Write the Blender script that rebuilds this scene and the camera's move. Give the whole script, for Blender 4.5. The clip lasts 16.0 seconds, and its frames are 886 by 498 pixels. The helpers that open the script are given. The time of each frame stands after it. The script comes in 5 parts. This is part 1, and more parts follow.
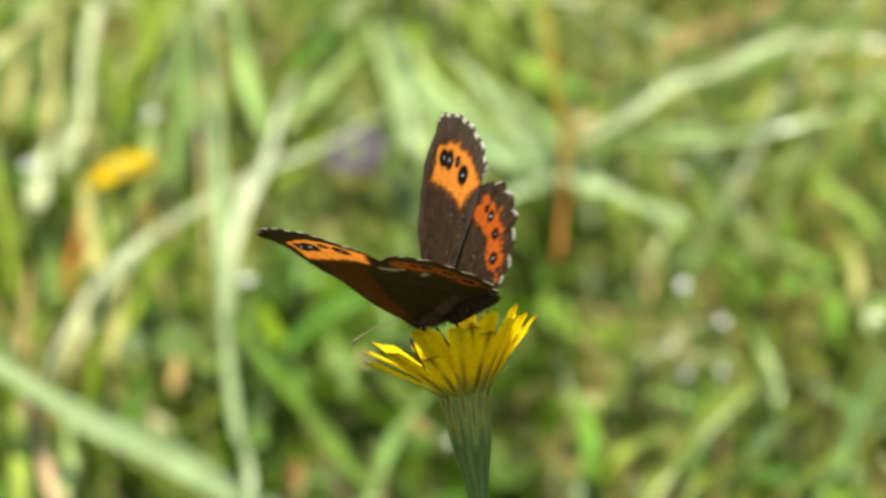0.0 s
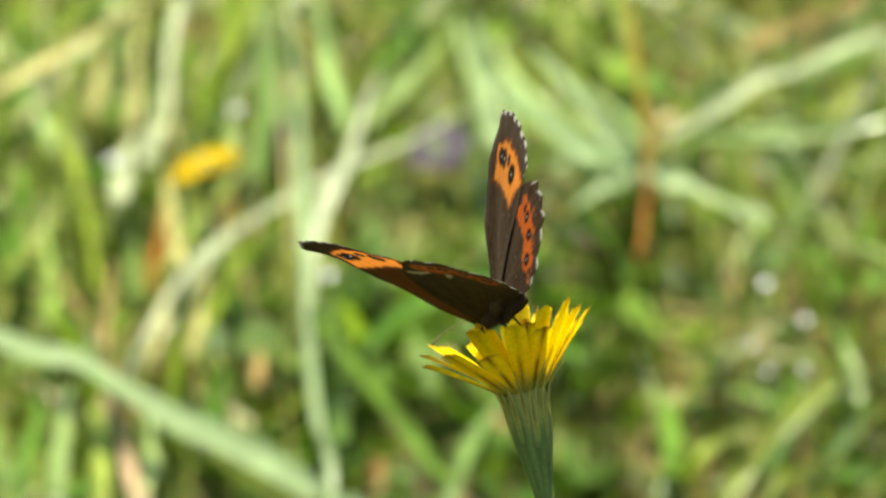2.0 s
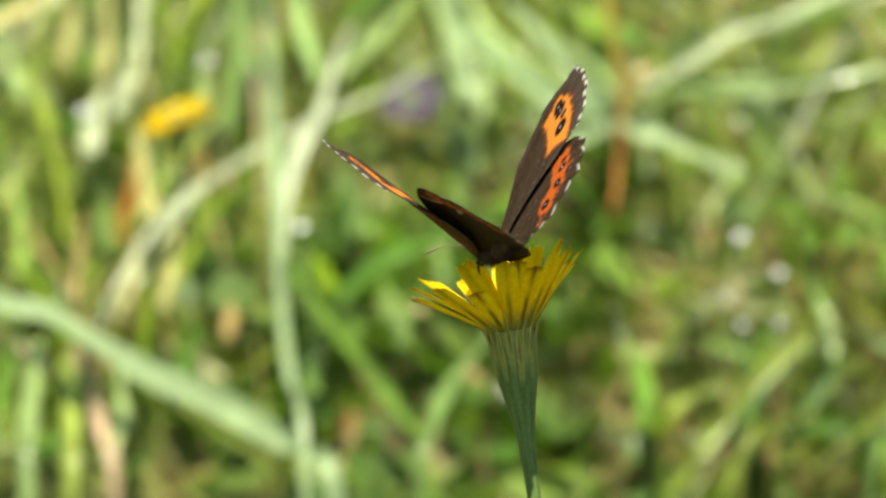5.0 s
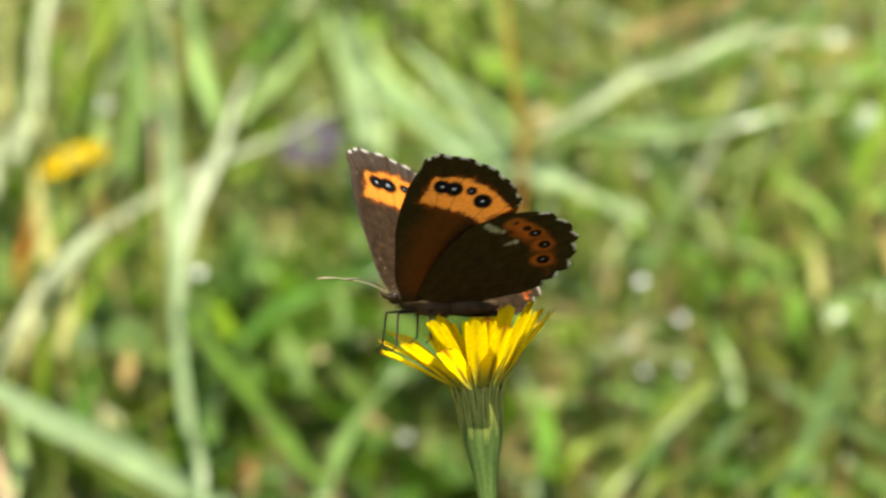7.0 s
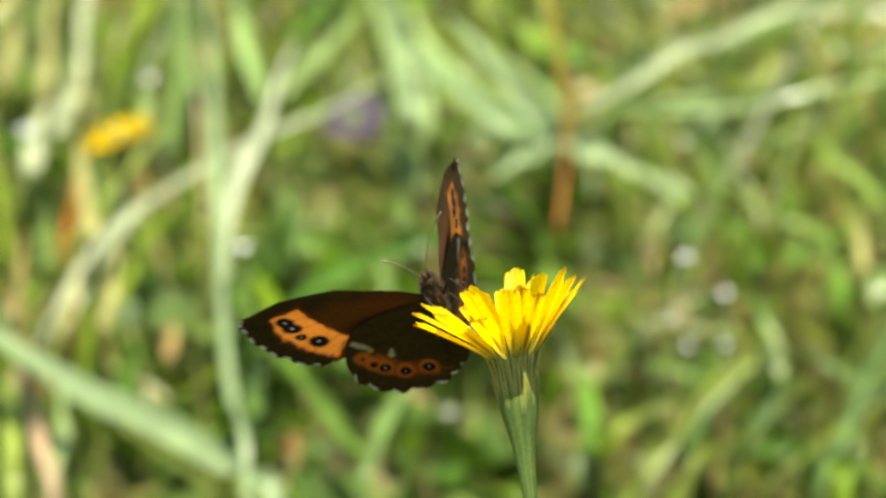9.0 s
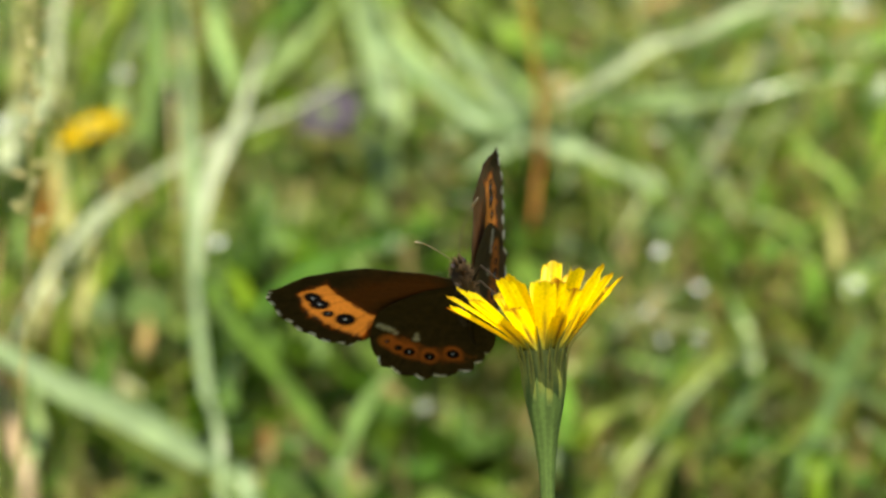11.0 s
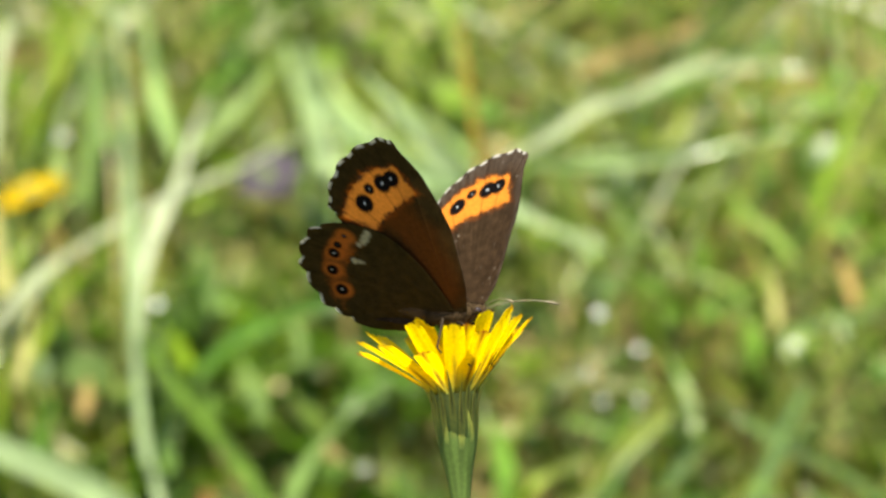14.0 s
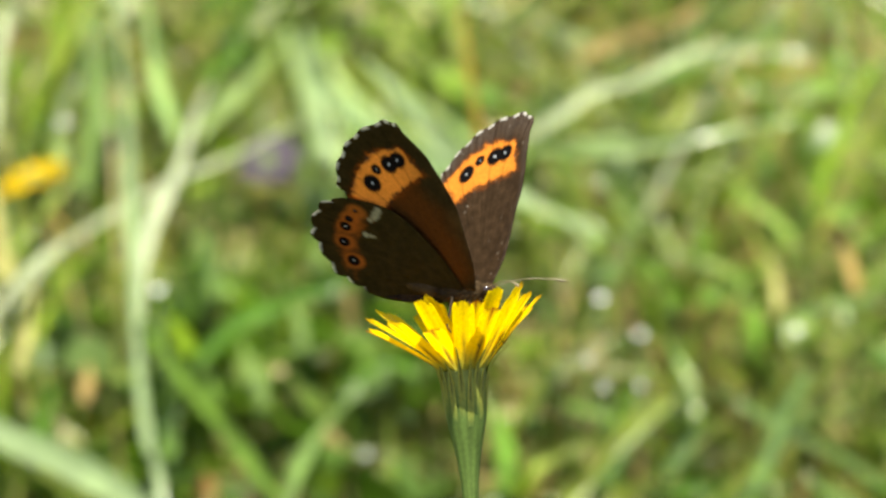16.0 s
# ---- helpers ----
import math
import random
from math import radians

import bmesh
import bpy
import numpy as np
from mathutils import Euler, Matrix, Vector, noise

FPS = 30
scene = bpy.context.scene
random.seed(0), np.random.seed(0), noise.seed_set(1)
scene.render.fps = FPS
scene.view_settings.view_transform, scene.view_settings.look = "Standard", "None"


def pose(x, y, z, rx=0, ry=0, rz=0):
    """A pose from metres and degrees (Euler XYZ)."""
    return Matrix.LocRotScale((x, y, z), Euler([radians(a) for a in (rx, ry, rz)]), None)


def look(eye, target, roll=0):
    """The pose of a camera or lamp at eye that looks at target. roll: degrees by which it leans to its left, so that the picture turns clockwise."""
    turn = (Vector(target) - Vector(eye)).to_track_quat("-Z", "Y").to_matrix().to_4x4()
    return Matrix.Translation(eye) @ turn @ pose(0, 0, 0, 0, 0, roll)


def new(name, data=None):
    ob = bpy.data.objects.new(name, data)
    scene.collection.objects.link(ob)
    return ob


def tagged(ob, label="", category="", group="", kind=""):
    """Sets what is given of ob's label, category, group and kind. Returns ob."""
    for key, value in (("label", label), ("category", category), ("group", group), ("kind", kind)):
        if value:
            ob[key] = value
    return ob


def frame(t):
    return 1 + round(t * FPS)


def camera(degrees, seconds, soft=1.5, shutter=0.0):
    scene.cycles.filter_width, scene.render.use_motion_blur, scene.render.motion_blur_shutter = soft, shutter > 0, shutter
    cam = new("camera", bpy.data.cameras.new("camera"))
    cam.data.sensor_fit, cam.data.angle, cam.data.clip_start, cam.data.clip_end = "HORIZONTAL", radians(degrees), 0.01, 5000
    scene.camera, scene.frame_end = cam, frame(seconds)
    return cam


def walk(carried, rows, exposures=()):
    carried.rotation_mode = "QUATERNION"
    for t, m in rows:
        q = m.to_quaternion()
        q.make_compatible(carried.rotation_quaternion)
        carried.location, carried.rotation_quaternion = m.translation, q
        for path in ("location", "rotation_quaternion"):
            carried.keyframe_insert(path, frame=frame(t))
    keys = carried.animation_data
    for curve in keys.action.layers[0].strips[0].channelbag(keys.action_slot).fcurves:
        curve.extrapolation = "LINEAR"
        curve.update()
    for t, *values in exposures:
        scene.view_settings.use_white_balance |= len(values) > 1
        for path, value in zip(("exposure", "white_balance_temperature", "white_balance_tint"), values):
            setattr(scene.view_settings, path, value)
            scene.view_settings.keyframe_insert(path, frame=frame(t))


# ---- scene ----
# ---------------------------------------------------------------- camera
cam = camera(8.0, 16.0, soft=2.5, shutter=0.25)
cam.data.dof.use_dof = True
cam.data.dof.focus_distance = 0.765
cam.data.dof.aperture_fstop = 34.0
cam.data.dof.aperture_blades = 7
walk(cam, [
    (0, pose(0.00016, -0.76359, 0.49041, 76.006, 0.403, 0.447)),
    (0.5, pose(0.00024, -0.76358, 0.49045, 75.876, 0.486, 0.727)),
    (1, pose(0.00037, -0.76357, 0.49051, 75.647, 0.424, 1.172)),
    (1.5, pose(0.00042, -0.76357, 0.49049, 75.741, 0.407, 1.340)),
    (2, pose(0.00038, -0.76359, 0.49042, 75.981, 0.335, 1.242)),
    (2.5, pose(0.00037, -0.76359, 0.49041, 76.009, 0.251, 1.213)),
    (3, pose(0.00033, -0.76359, 0.49042, 75.986, 0.084, 1.120)),
    (3.5, pose(0.00024, -0.76359, 0.49044, 75.918, 0.286, 0.769)),
    (3.7, pose(0.00031, -0.76358, 0.49048, 75.769, 0.391, 0.982)),
    (5.8, pose(0.00002, -0.74853, 0.48667, 75.532, 0.017, 0.935)),
    (6, pose(0.00000, -0.74710, 0.48630, 75.589, 0.057, 0.806)),
    (6.5, pose(0.00000, -0.74710, 0.48630, 75.772, -0.109, 0.598)),
    (7, pose(0.00000, -0.74710, 0.48630, 75.955, -0.052, 0.147)),
    (7.5, pose(0.00000, -0.74710, 0.48630, 75.977, -0.094, 0.215)),
    (8, pose(0.00000, -0.74710, 0.48630, 75.978, 0.084, 0.143)),
    (8.1, pose(0.00000, -0.74710, 0.48630, 75.975, 0.094, 0.130)),
    (8.3, pose(0.00000, -0.74710, 0.48630, 75.907, 0.112, 0.195)),
    (8.4, pose(0.00000, -0.74710, 0.48630, 75.858, 0.122, 0.219)),
    (8.5, pose(0.00000, -0.74710, 0.48630, 75.795, 0.082, 0.355)),
    (9, pose(0, -0.7471, 0.4863, 75.724, -0, 0.543)),
    (9.2, pose(0, -0.7471, 0.4863, 75.677, -0, 0.586)),
    (11.3, pose(0, -0.7471, 0.4863, 75.675, -0, 0.269)),
    (11.4, pose(0, -0.7471, 0.4863, 75.676, -0, 0.264)),
    (11.5, pose(0, -0.7471, 0.4863, 75.676, -0, 0.259)),
    (11.7, pose(0, -0.7471, 0.4863, 75.692, -0, 0.185)),
    (12, pose(0, -0.7471, 0.4863, 75.805, -0, 0.079)),
    (12.5, pose(0, -0.7471, 0.4863, 76, -0, 0)),
    (13, pose(0, -0.7471, 0.4863, 76.119, -0, -0.232)),
    (13.5, pose(0, -0.7471, 0.4863, 76.212, -0, -0.259)),
    (14, pose(0, -0.7471, 0.4863, 76.237, -0, -0.259)),
    (14.5, pose(0, -0.7471, 0.4863, 76.212, -0, -0.364)),
    (15, pose(0, -0.7471, 0.4863, 76.105, -0, -0.338)),
    (15.5, pose(0, -0.7471, 0.4863, 76.11, -0, -0.306)),
    (16, pose(0, -0.7471, 0.4863, 76.104, -0, -0.248)),
], exposures=[(0.0, 1.58, 6750, 10), (3.5, 1.56, 6750, 10), (6.0, 1.53, 6750, 10), (9.0, 1.53, 6750, 10), (11.3, 1.29, 6750, 10), (12.0, 1.43, 6750, 10),
             (13.0, 1.52, 6750, 10), (16.0, 1.54, 6750, 10)])

# ---------------------------------------------------------------- sky and sun
SUN_WAY = Vector((-0.03, -0.29, 0.955)).normalized()     # towards the sun: high, behind the camera's shoulder
sky_world = bpy.data.worlds.new("sky")
scene.world = sky_world
sky_world.use_nodes = True
wn = sky_world.node_tree.nodes
wl = sky_world.node_tree.links
sky = wn.new("ShaderNodeTexSky")
sky.sky_type = "NISHITA"
sky.sun_disc = False
sky.sun_elevation = math.asin(SUN_WAY.z)
sky.sun_rotation = math.atan2(SUN_WAY.x, SUN_WAY.y)
wn["Background"].inputs["Strength"].default_value = 0.093
wl.new(sky.outputs["Color"], wn["Background"].inputs["Color"])
sun_data = bpy.data.lights.new("sun", "SUN")
sun_data.energy = 5.0
sun_data.angle = radians(0.53)
sun_data.color = (1.0, 0.97, 0.80)
sun = new("sun", sun_data)
sun.matrix_world = look(SUN_WAY * 20.0, (0, 0, 0))
MM = 0.001


# ---------------------------------------------------------------- materials
def node_material(name):
    m = bpy.data.materials.new(name)
    m.use_nodes = True
    nt = m.node_tree
    b = nt.nodes["Principled BSDF"]
    return m, nt.nodes, nt.links, b


def ramp(nodes, stops):
    r = nodes.new("ShaderNodeValToRGB")
    e = r.color_ramp.elements
    while len(e) < len(stops):
        e.new(0.5)
    for i, (pos, col) in enumerate(stops):
        e[i].position = pos
        e[i].color = (*col, 1)
    return r


def leafy(name, stops, rough=0.45, through_light=0.45, grain=900.0, per="object", spec=0.5, warm=(1.1, 1.15, 0.5)):
    """Leaf matter: a tint by piece, streaks along it, sun and shade patches in its colour, gloss, and light let
    through.
    """
    m, n, l, b = node_material(name)
    pick = n.new("ShaderNodeObjectInfo") if per == "object" else n.new("ShaderNodeNewGeometry")
    out = pick.outputs["Random"] if per == "object" else pick.outputs["Random Per Island"]
    r = ramp(n, stops)
    l.new(out, r.inputs["Fac"])
    coord = n.new("ShaderNodeTexCoord")
    fine = n.new("ShaderNodeTexNoise")
    fine.inputs["Scale"].default_value = grain
    fine.inputs["Detail"].default_value = 3
    # coarse noise puts patches of sun and shade into the colour
    coarse = n.new("ShaderNodeTexNoise")
    coarse.inputs["Scale"].default_value = grain / 14
    l.new(coord.outputs["Object"], fine.inputs["Vector"])
    l.new(coord.outputs["Object"], coarse.inputs["Vector"])
    hsv = n.new("ShaderNodeHueSaturation")
    both = n.new("ShaderNodeMath")
    both.operation = "MULTIPLY_ADD"
    l.new(fine.outputs["Fac"], both.inputs[0])
    both.inputs[1].default_value = 0.5
    l.new(coarse.outputs["Fac"], both.inputs[2])
    span = n.new("ShaderNodeMapRange")
    span.inputs["From Min"].default_value = 0.45
    span.inputs["From Max"].default_value = 1.05
    span.inputs["To Min"].default_value = 0.42
    span.inputs["To Max"].default_value = 1.55
    l.new(both.outputs[0], span.inputs["Value"])
    l.new(span.outputs[0], hsv.inputs["Value"])
    l.new(r.outputs["Color"], hsv.inputs["Color"])
    l.new(hsv.outputs["Color"], b.inputs["Base Color"])
    b.inputs["Roughness"].default_value = rough
    b.inputs["Specular IOR Level"].default_value = spec
    bump = n.new("ShaderNodeBump")
    bump.inputs["Strength"].default_value = 0.25
    bump.inputs["Distance"].default_value = 0.0004
    l.new(fine.outputs["Fac"], bump.inputs["Height"])
    l.new(bump.outputs["Normal"], b.inputs["Normal"])
    if through_light > 0:
        tr = n.new("ShaderNodeBsdfTranslucent")
        tint = n.new("ShaderNodeMix")
        tint.data_type = "RGBA"
        tint.blend_type = "MULTIPLY"
        tint.inputs["Factor"].default_value = 1.0
        l.new(hsv.outputs["Color"], tint.inputs["A"])
        tint.inputs["B"].default_value = (*warm, 1)
        l.new(tint.outputs["Result"], tr.inputs["Color"])
        mix = n.new("ShaderNodeMixShader")
        mix.inputs["Fac"].default_value = through_light
        l.new(b.outputs[0], mix.inputs[1])
        l.new(tr.outputs[0], mix.inputs[2])
        l.new(mix.outputs[0], n["Material Output"].inputs["Surface"])
    return m


def painted(name, rough, through_light, spec=0.4, sheen=0.0, grain=2500.0):
    """Scales or petal skin whose tint is laid down point by point in the attribute 'tint'."""
    m, n, l, b = node_material(name)
    a = n.new("ShaderNodeVertexColor")
    a.layer_name = "tint"
    coord = n.new("ShaderNodeTexCoord")
    noise_a = n.new("ShaderNodeTexNoise")
    noise_a.inputs["Scale"].default_value = grain
    noise_a.inputs["Detail"].default_value = 4
    l.new(coord.outputs["Object"], noise_a.inputs["Vector"])
    span = n.new("ShaderNodeMapRange")
    span.inputs["To Min"].default_value = 0.65
    span.inputs["To Max"].default_value = 1.35
    l.new(noise_a.outputs["Fac"], span.inputs["Value"])
    hsv = n.new("ShaderNodeHueSaturation")
    l.new(span.outputs[0], hsv.inputs["Value"])
    l.new(a.outputs["Color"], hsv.inputs["Color"])
    l.new(hsv.outputs["Color"], b.inputs["Base Color"])
    b.inputs["Roughness"].default_value = rough
    b.inputs["Specular IOR Level"].default_value = spec
    b.inputs["Sheen Weight"].default_value = sheen
    b.inputs["Sheen Roughness"].default_value = 0.4
    b.inputs["Sheen Tint"].default_value = (1.0, 0.74, 0.5, 1)
    bump = n.new("ShaderNodeBump")
    bump.inputs["Strength"].default_value = 0.3
    bump.inputs["Distance"].default_value = 0.0001
    l.new(noise_a.outputs["Fac"], bump.inputs["Height"])
    l.new(bump.outputs["Normal"], b.inputs["Normal"])
    if through_light:
        tr = n.new("ShaderNodeBsdfTranslucent")
        l.new(hsv.outputs["Color"], tr.inputs["Color"])
        mix = n.new("ShaderNodeMixShader")
        mix.inputs["Fac"].default_value = through_light
        l.new(b.outputs[0], mix.inputs[1])
        l.new(tr.outputs[0], mix.inputs[2])
        l.new(mix.outputs[0], n["Material Output"].inputs["Surface"])
    return m


# pale blades; part of the whiteness is sun glare put into the colour
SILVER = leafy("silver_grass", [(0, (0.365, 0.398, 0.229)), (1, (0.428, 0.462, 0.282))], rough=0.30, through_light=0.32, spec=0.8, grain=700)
PALE = leafy("pale_grass", [(0, (0.135, 0.22, 0.0324)), (0.5, (0.171, 0.26, 0.0432)), (1, (0.207, 0.285, 0.0612))], rough=0.30, through_light=0.32, spec=0.8, grain=700)
MID = leafy("mid_grass", [(0, (0.063, 0.145, 0.0101)), (0.5, (0.09, 0.185, 0.0144)), (1, (0.126, 0.22, 0.0187))], rough=0.4, grain=700)
LIME = leafy("lime_grass", [(0, (0.18, 0.29, 0.00864)), (1, (0.207, 0.32, 0.013))], rough=0.4, grain=700)
STRAW = leafy("straw", [(0, (0.414, 0.37, 0.137)), (1, (0.483, 0.426, 0.189))], rough=0.5, through_light=0.25, grain=700)
PINK = leafy("pink_sheath", [(0, (0.27, 0.19, 0.11)), (1, (0.3, 0.21, 0.12))], rough=0.5, through_light=0.25)
BROWN = leafy("brown_stem", [(0, (0.17, 0.068, 0.008)), (1, (0.21, 0.085, 0.010))], rough=0.6, through_light=0.0, spec=0.15, grain=400)
# pale green with bluish blade sheen mixed into the base colour
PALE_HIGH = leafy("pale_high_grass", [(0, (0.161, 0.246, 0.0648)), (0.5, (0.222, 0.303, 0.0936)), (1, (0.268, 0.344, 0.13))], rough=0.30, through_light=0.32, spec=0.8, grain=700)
DULL = leafy("dull_grass", [(0, (0.072, 0.13, 0.0216)), (1, (0.122, 0.185, 0.0374))], rough=0.30, through_light=0.32, spec=0.8, grain=700)
OLIVE = leafy("olive_grass", [(0, (0.126, 0.19, 0.00864)), (1, (0.18, 0.24, 0.0144))], rough=0.4, grain=700)
DULL_OLIVE = leafy("dull_olive_grass", [(0, (0.09, 0.12, 0.0108)), (1, (0.135, 0.16, 0.0216))], rough=0.4, grain=700)
CREAM = leafy("cream_grass", [(0, (0.356, 0.336, 0.116)), (1, (0.425, 0.392, 0.158))], rough=0.45, grain=700)
TAN = leafy("tan_grass", [(0, (0.23, 0.15, 0.04)), (1, (0.29, 0.2, 0.07))], rough=0.5, through_light=0.3, grain=700)
# the leaves' bluish-white sheen is put into this base colour
SHEEN_LEAF = leafy("sheen_leaf", [(0, (0.145, 0.21, 0.085)), (1, (0.19, 0.25, 0.12))], rough=0.5, through_light=0.2, spec=0.3, grain=260, warm=(0.9, 1.0, 0.7))
SAGE_PALE = leafy("sage_stem", [(0, (0.18, 0.245, 0.105)), (1, (0.21, 0.275, 0.125))], rough=0.35, through_light=0.3, spec=0.6, grain=500)
OLIVE_PALE = leafy("olive_pale_grass", [(0, (0.20, 0.27, 0.03)), (1, (0.26, 0.32, 0.06))], rough=0.4, grain=500)
TURF = leafy("turf", [(0, (0.027, 0.06, 0.0036)), (0.3, (0.054, 0.11, 0.00576)), (0.6, (0.108, 0.18, 0.00864)), (0.8, (0.198, 0.26, 0.0216)),
                      (0.92, (0.288, 0.33, 0.0648)), (1, (0.297, 0.21, 0.0504))], rough=0.38, grain=500, per="island")
LOW_TURF = leafy("low_turf", [(0, (0.035, 0.072, 0.006)), (0.35, (0.054, 0.104, 0.008)), (0.7, (0.09, 0.155, 0.00792)), (0.88, (0.153, 0.185, 0.0158)), (1, (0.153, 0.11, 0.0288))], rough=0.45, grain=500, per="island", spec=0.3)
DRY_TURF = leafy("dry_turf", [(0, (0.10, 0.07, 0.022)), (0.5, (0.22, 0.16, 0.055)), (1, (0.36, 0.28, 0.12))], rough=0.55, through_light=0.25, grain=500, per="island", spec=0.3)
# dry whitish blades; their white highlights are part of this colour too
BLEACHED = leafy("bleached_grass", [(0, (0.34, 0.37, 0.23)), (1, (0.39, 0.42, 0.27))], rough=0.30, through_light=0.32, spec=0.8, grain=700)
WHITISH_TURF = leafy("whitish_turf", [(0, (0.274, 0.326, 0.141)), (0.6, (0.383, 0.416, 0.238)), (1, (0.502, 0.507, 0.352))], rough=0.28, grain=500, per="island", spec=0.8, through_light=0.3)
STRAW_TURF = leafy("straw_turf", [(0, (0.28, 0.20, 0.07)), (0.5, (0.40, 0.33, 0.14)), (1, (0.52, 0.47, 0.26))], rough=0.4, grain=500, per="island", spec=0.6, through_light=0.3)
PALE_TURF = leafy("pale_turf", [(0, (0.18, 0.29, 0.0324)), (0.5, (0.306, 0.41, 0.0648)), (1, (0.432, 0.46, 0.137))], rough=0.35, grain=500, per="island")
SHORT_TURF = leafy("short_turf", [(0, (0.040, 0.056, 0.007)), (0.5, (0.060, 0.080, 0.010)), (0.85, (0.0765, 0.085, 0.013)), (1, (0.099, 0.07, 0.0202))], rough=0.5, grain=500, per="island", spec=0.2)
HERBS = leafy("herbs", [(0, (0.042, 0.10, 0.008)), (0.5, (0.072, 0.152, 0.012)), (1, (0.144, 0.23, 0.0144))], rough=0.4, grain=500, per="island")
BROAD_HERBS = leafy("broad_herbs", [(0, (0.045, 0.095, 0.013)), (0.6, (0.080, 0.140, 0.020)), (1, (0.15, 0.20, 0.045))], rough=0.6, grain=400, per="island", spec=0.2)
GREEN_SKIN = painted("green_skin", 0.62, 0.0, spec=0.15, grain=1800.0)
STEM = leafy("flower_stem", [(0, (0.056, 0.088, 0.028)), (1, (0.066, 0.100, 0.034))], rough=0.65, through_light=0.0, grain=1800, spec=0.12)
BRACT = leafy("bract", [(0, (0.040, 0.060, 0.020)), (1, (0.095, 0.125, 0.048))], rough=0.7, through_light=0.0, grain=2500, spec=0.1)
PETAL = painted("petal", 0.45, 0.68, spec=0.3)
PURPLE = leafy("purple_petal", [(0, (0.042, 0.022, 0.058)), (1, (0.078, 0.050, 0.095))], rough=0.6, warm=(1, 1, 1))
BUD = leafy("bud", [(0, (0.34, 0.27, 0.12)), (1, (0.42, 0.34, 0.17))], rough=0.7, through_light=0.0)
# near-white colour for the shapes that stand in for sun glints
WHITE = leafy("glint_white", [(0, (0.62, 0.63, 0.60)), (1, (0.68, 0.69, 0.67))], rough=0.3, through_light=0.2, warm=(1, 1, 1))
DRY = leafy("dry_leaf", [(0, (0.26, 0.14, 0.03)), (1, (0.34, 0.25, 0.11))], rough=0.6, through_light=0.2, warm=(1, 1, 0.8))
WING = painted("wing_scales", 0.6, 0.36, spec=0.02, sheen=0.03)
FUR = leafy("fur", [(0, (0.048, 0.031, 0.016)), (1, (0.048, 0.031, 0.016))], rough=0.9, spec=0.05, through_light=0.0, grain=5000)
LEGS = leafy("legs", [(0, (0.022, 0.015, 0.009)), (1, (0.022, 0.015, 0.009))], rough=0.7, spec=0.1, through_light=0.0)
FEELER = leafy("feeler", [(0, (0.16, 0.125, 0.07)), (1, (0.16, 0.125, 0.07))], rough=0.5, through_light=0.0)
EYE, _n, _l, _b = node_material("eye")
_b.inputs["Base Color"].default_value = (0.02, 0.012, 0.01, 1)
_b.inputs["Roughness"].default_value = 0.15

SOIL, _n, _l, _b = node_material("soil_and_moss")
_c = _n.new("ShaderNodeTexCoord")
_t1 = _n.new("ShaderNodeTexNoise")
_t1.inputs["Scale"].default_value = 14.0
_t1.inputs["Detail"].default_value = 8
_t2 = _n.new("ShaderNodeTexNoise")
_t2.inputs["Scale"].default_value = 260.0
_t2.inputs["Detail"].default_value = 5
_r = ramp(_n, [(0.3, (0.047, 0.060, 0.011)), (0.5, (0.080, 0.087, 0.017)), (0.62, (0.118, 0.102, 0.030)), (0.75, (0.165, 0.132, 0.050))])
_m = _n.new("ShaderNodeMath")
_m.operation = "MULTIPLY_ADD"
_m.inputs[1].default_value = 0.35
_l.new(_c.outputs["Object"], _t1.inputs["Vector"])
_l.new(_c.outputs["Object"], _t2.inputs["Vector"])
_l.new(_t2.outputs["Fac"], _m.inputs[0])
_s = _n.new("ShaderNodeMath")
_s.operation = "SUBTRACT"
_s.inputs[1].default_value = 0.17
_l.new(_t1.outputs["Fac"], _s.inputs[0])
_l.new(_s.outputs[0], _m.inputs[2])
_l.new(_m.outputs[0], _r.inputs["Fac"])
_l.new(_r.outputs["Color"], _b.inputs["Base Color"])
_b.inputs["Roughness"].default_value = 0.9
_bp = _n.new("ShaderNodeBump")
_bp.inputs["Strength"].default_value = 0.8
_bp.inputs["Distance"].default_value = 0.004
_l.new(_t2.outputs["Fac"], _bp.inputs["Height"])
_l.new(_bp.outputs["Normal"], _b.inputs["Normal"])


# ---------------------------------------------------------------- helpers of this scene
def mesh_of(name, verts, faces, material, smooth=True, tints=None):
    me = bpy.data.meshes.new(name)
    me.from_pydata([tuple(v) for v in verts], [], faces)
    me.materials.append(material)
    if smooth:
        me.polygons.foreach_set("use_smooth", [True] * len(me.polygons))
    if tints is not None:
        at = me.color_attributes.new("tint", "FLOAT_COLOR", "POINT")
        at.data.foreach_set("color", np.concatenate([np.asarray(tints, float), np.ones((len(tints), 1))], 1).ravel())
    me.update()
    return me


def piece(name, me, parent=None, m=None, label=""):
    ob = new(name, me)
    if parent is not None:
        ob.parent = parent
    if m is not None:
        ob.matrix_basis = m
    if label:
        ob["label"] = label
    return ob


def spline(points, n):
    """Catmull-Rom through the points."""
    p = [Vector(q) for q in points]
    p = [p[0] * 2 - p[1]] + p + [p[-1] * 2 - p[-2]]
    res = []
    segs = len(p) - 3
    for k in range(n + 1):
        u = k / n * segs
        i = min(int(u), segs - 1)
        f = u - i
        a, b, c, d = p[i:i + 4]
        res.append(0.5 * ((2 * b) + (c - a) * f + (2 * a - 5 * b + 4 * c - d) * f * f + (3 * b - a - 3 * c + d) * f ** 3))
    return res


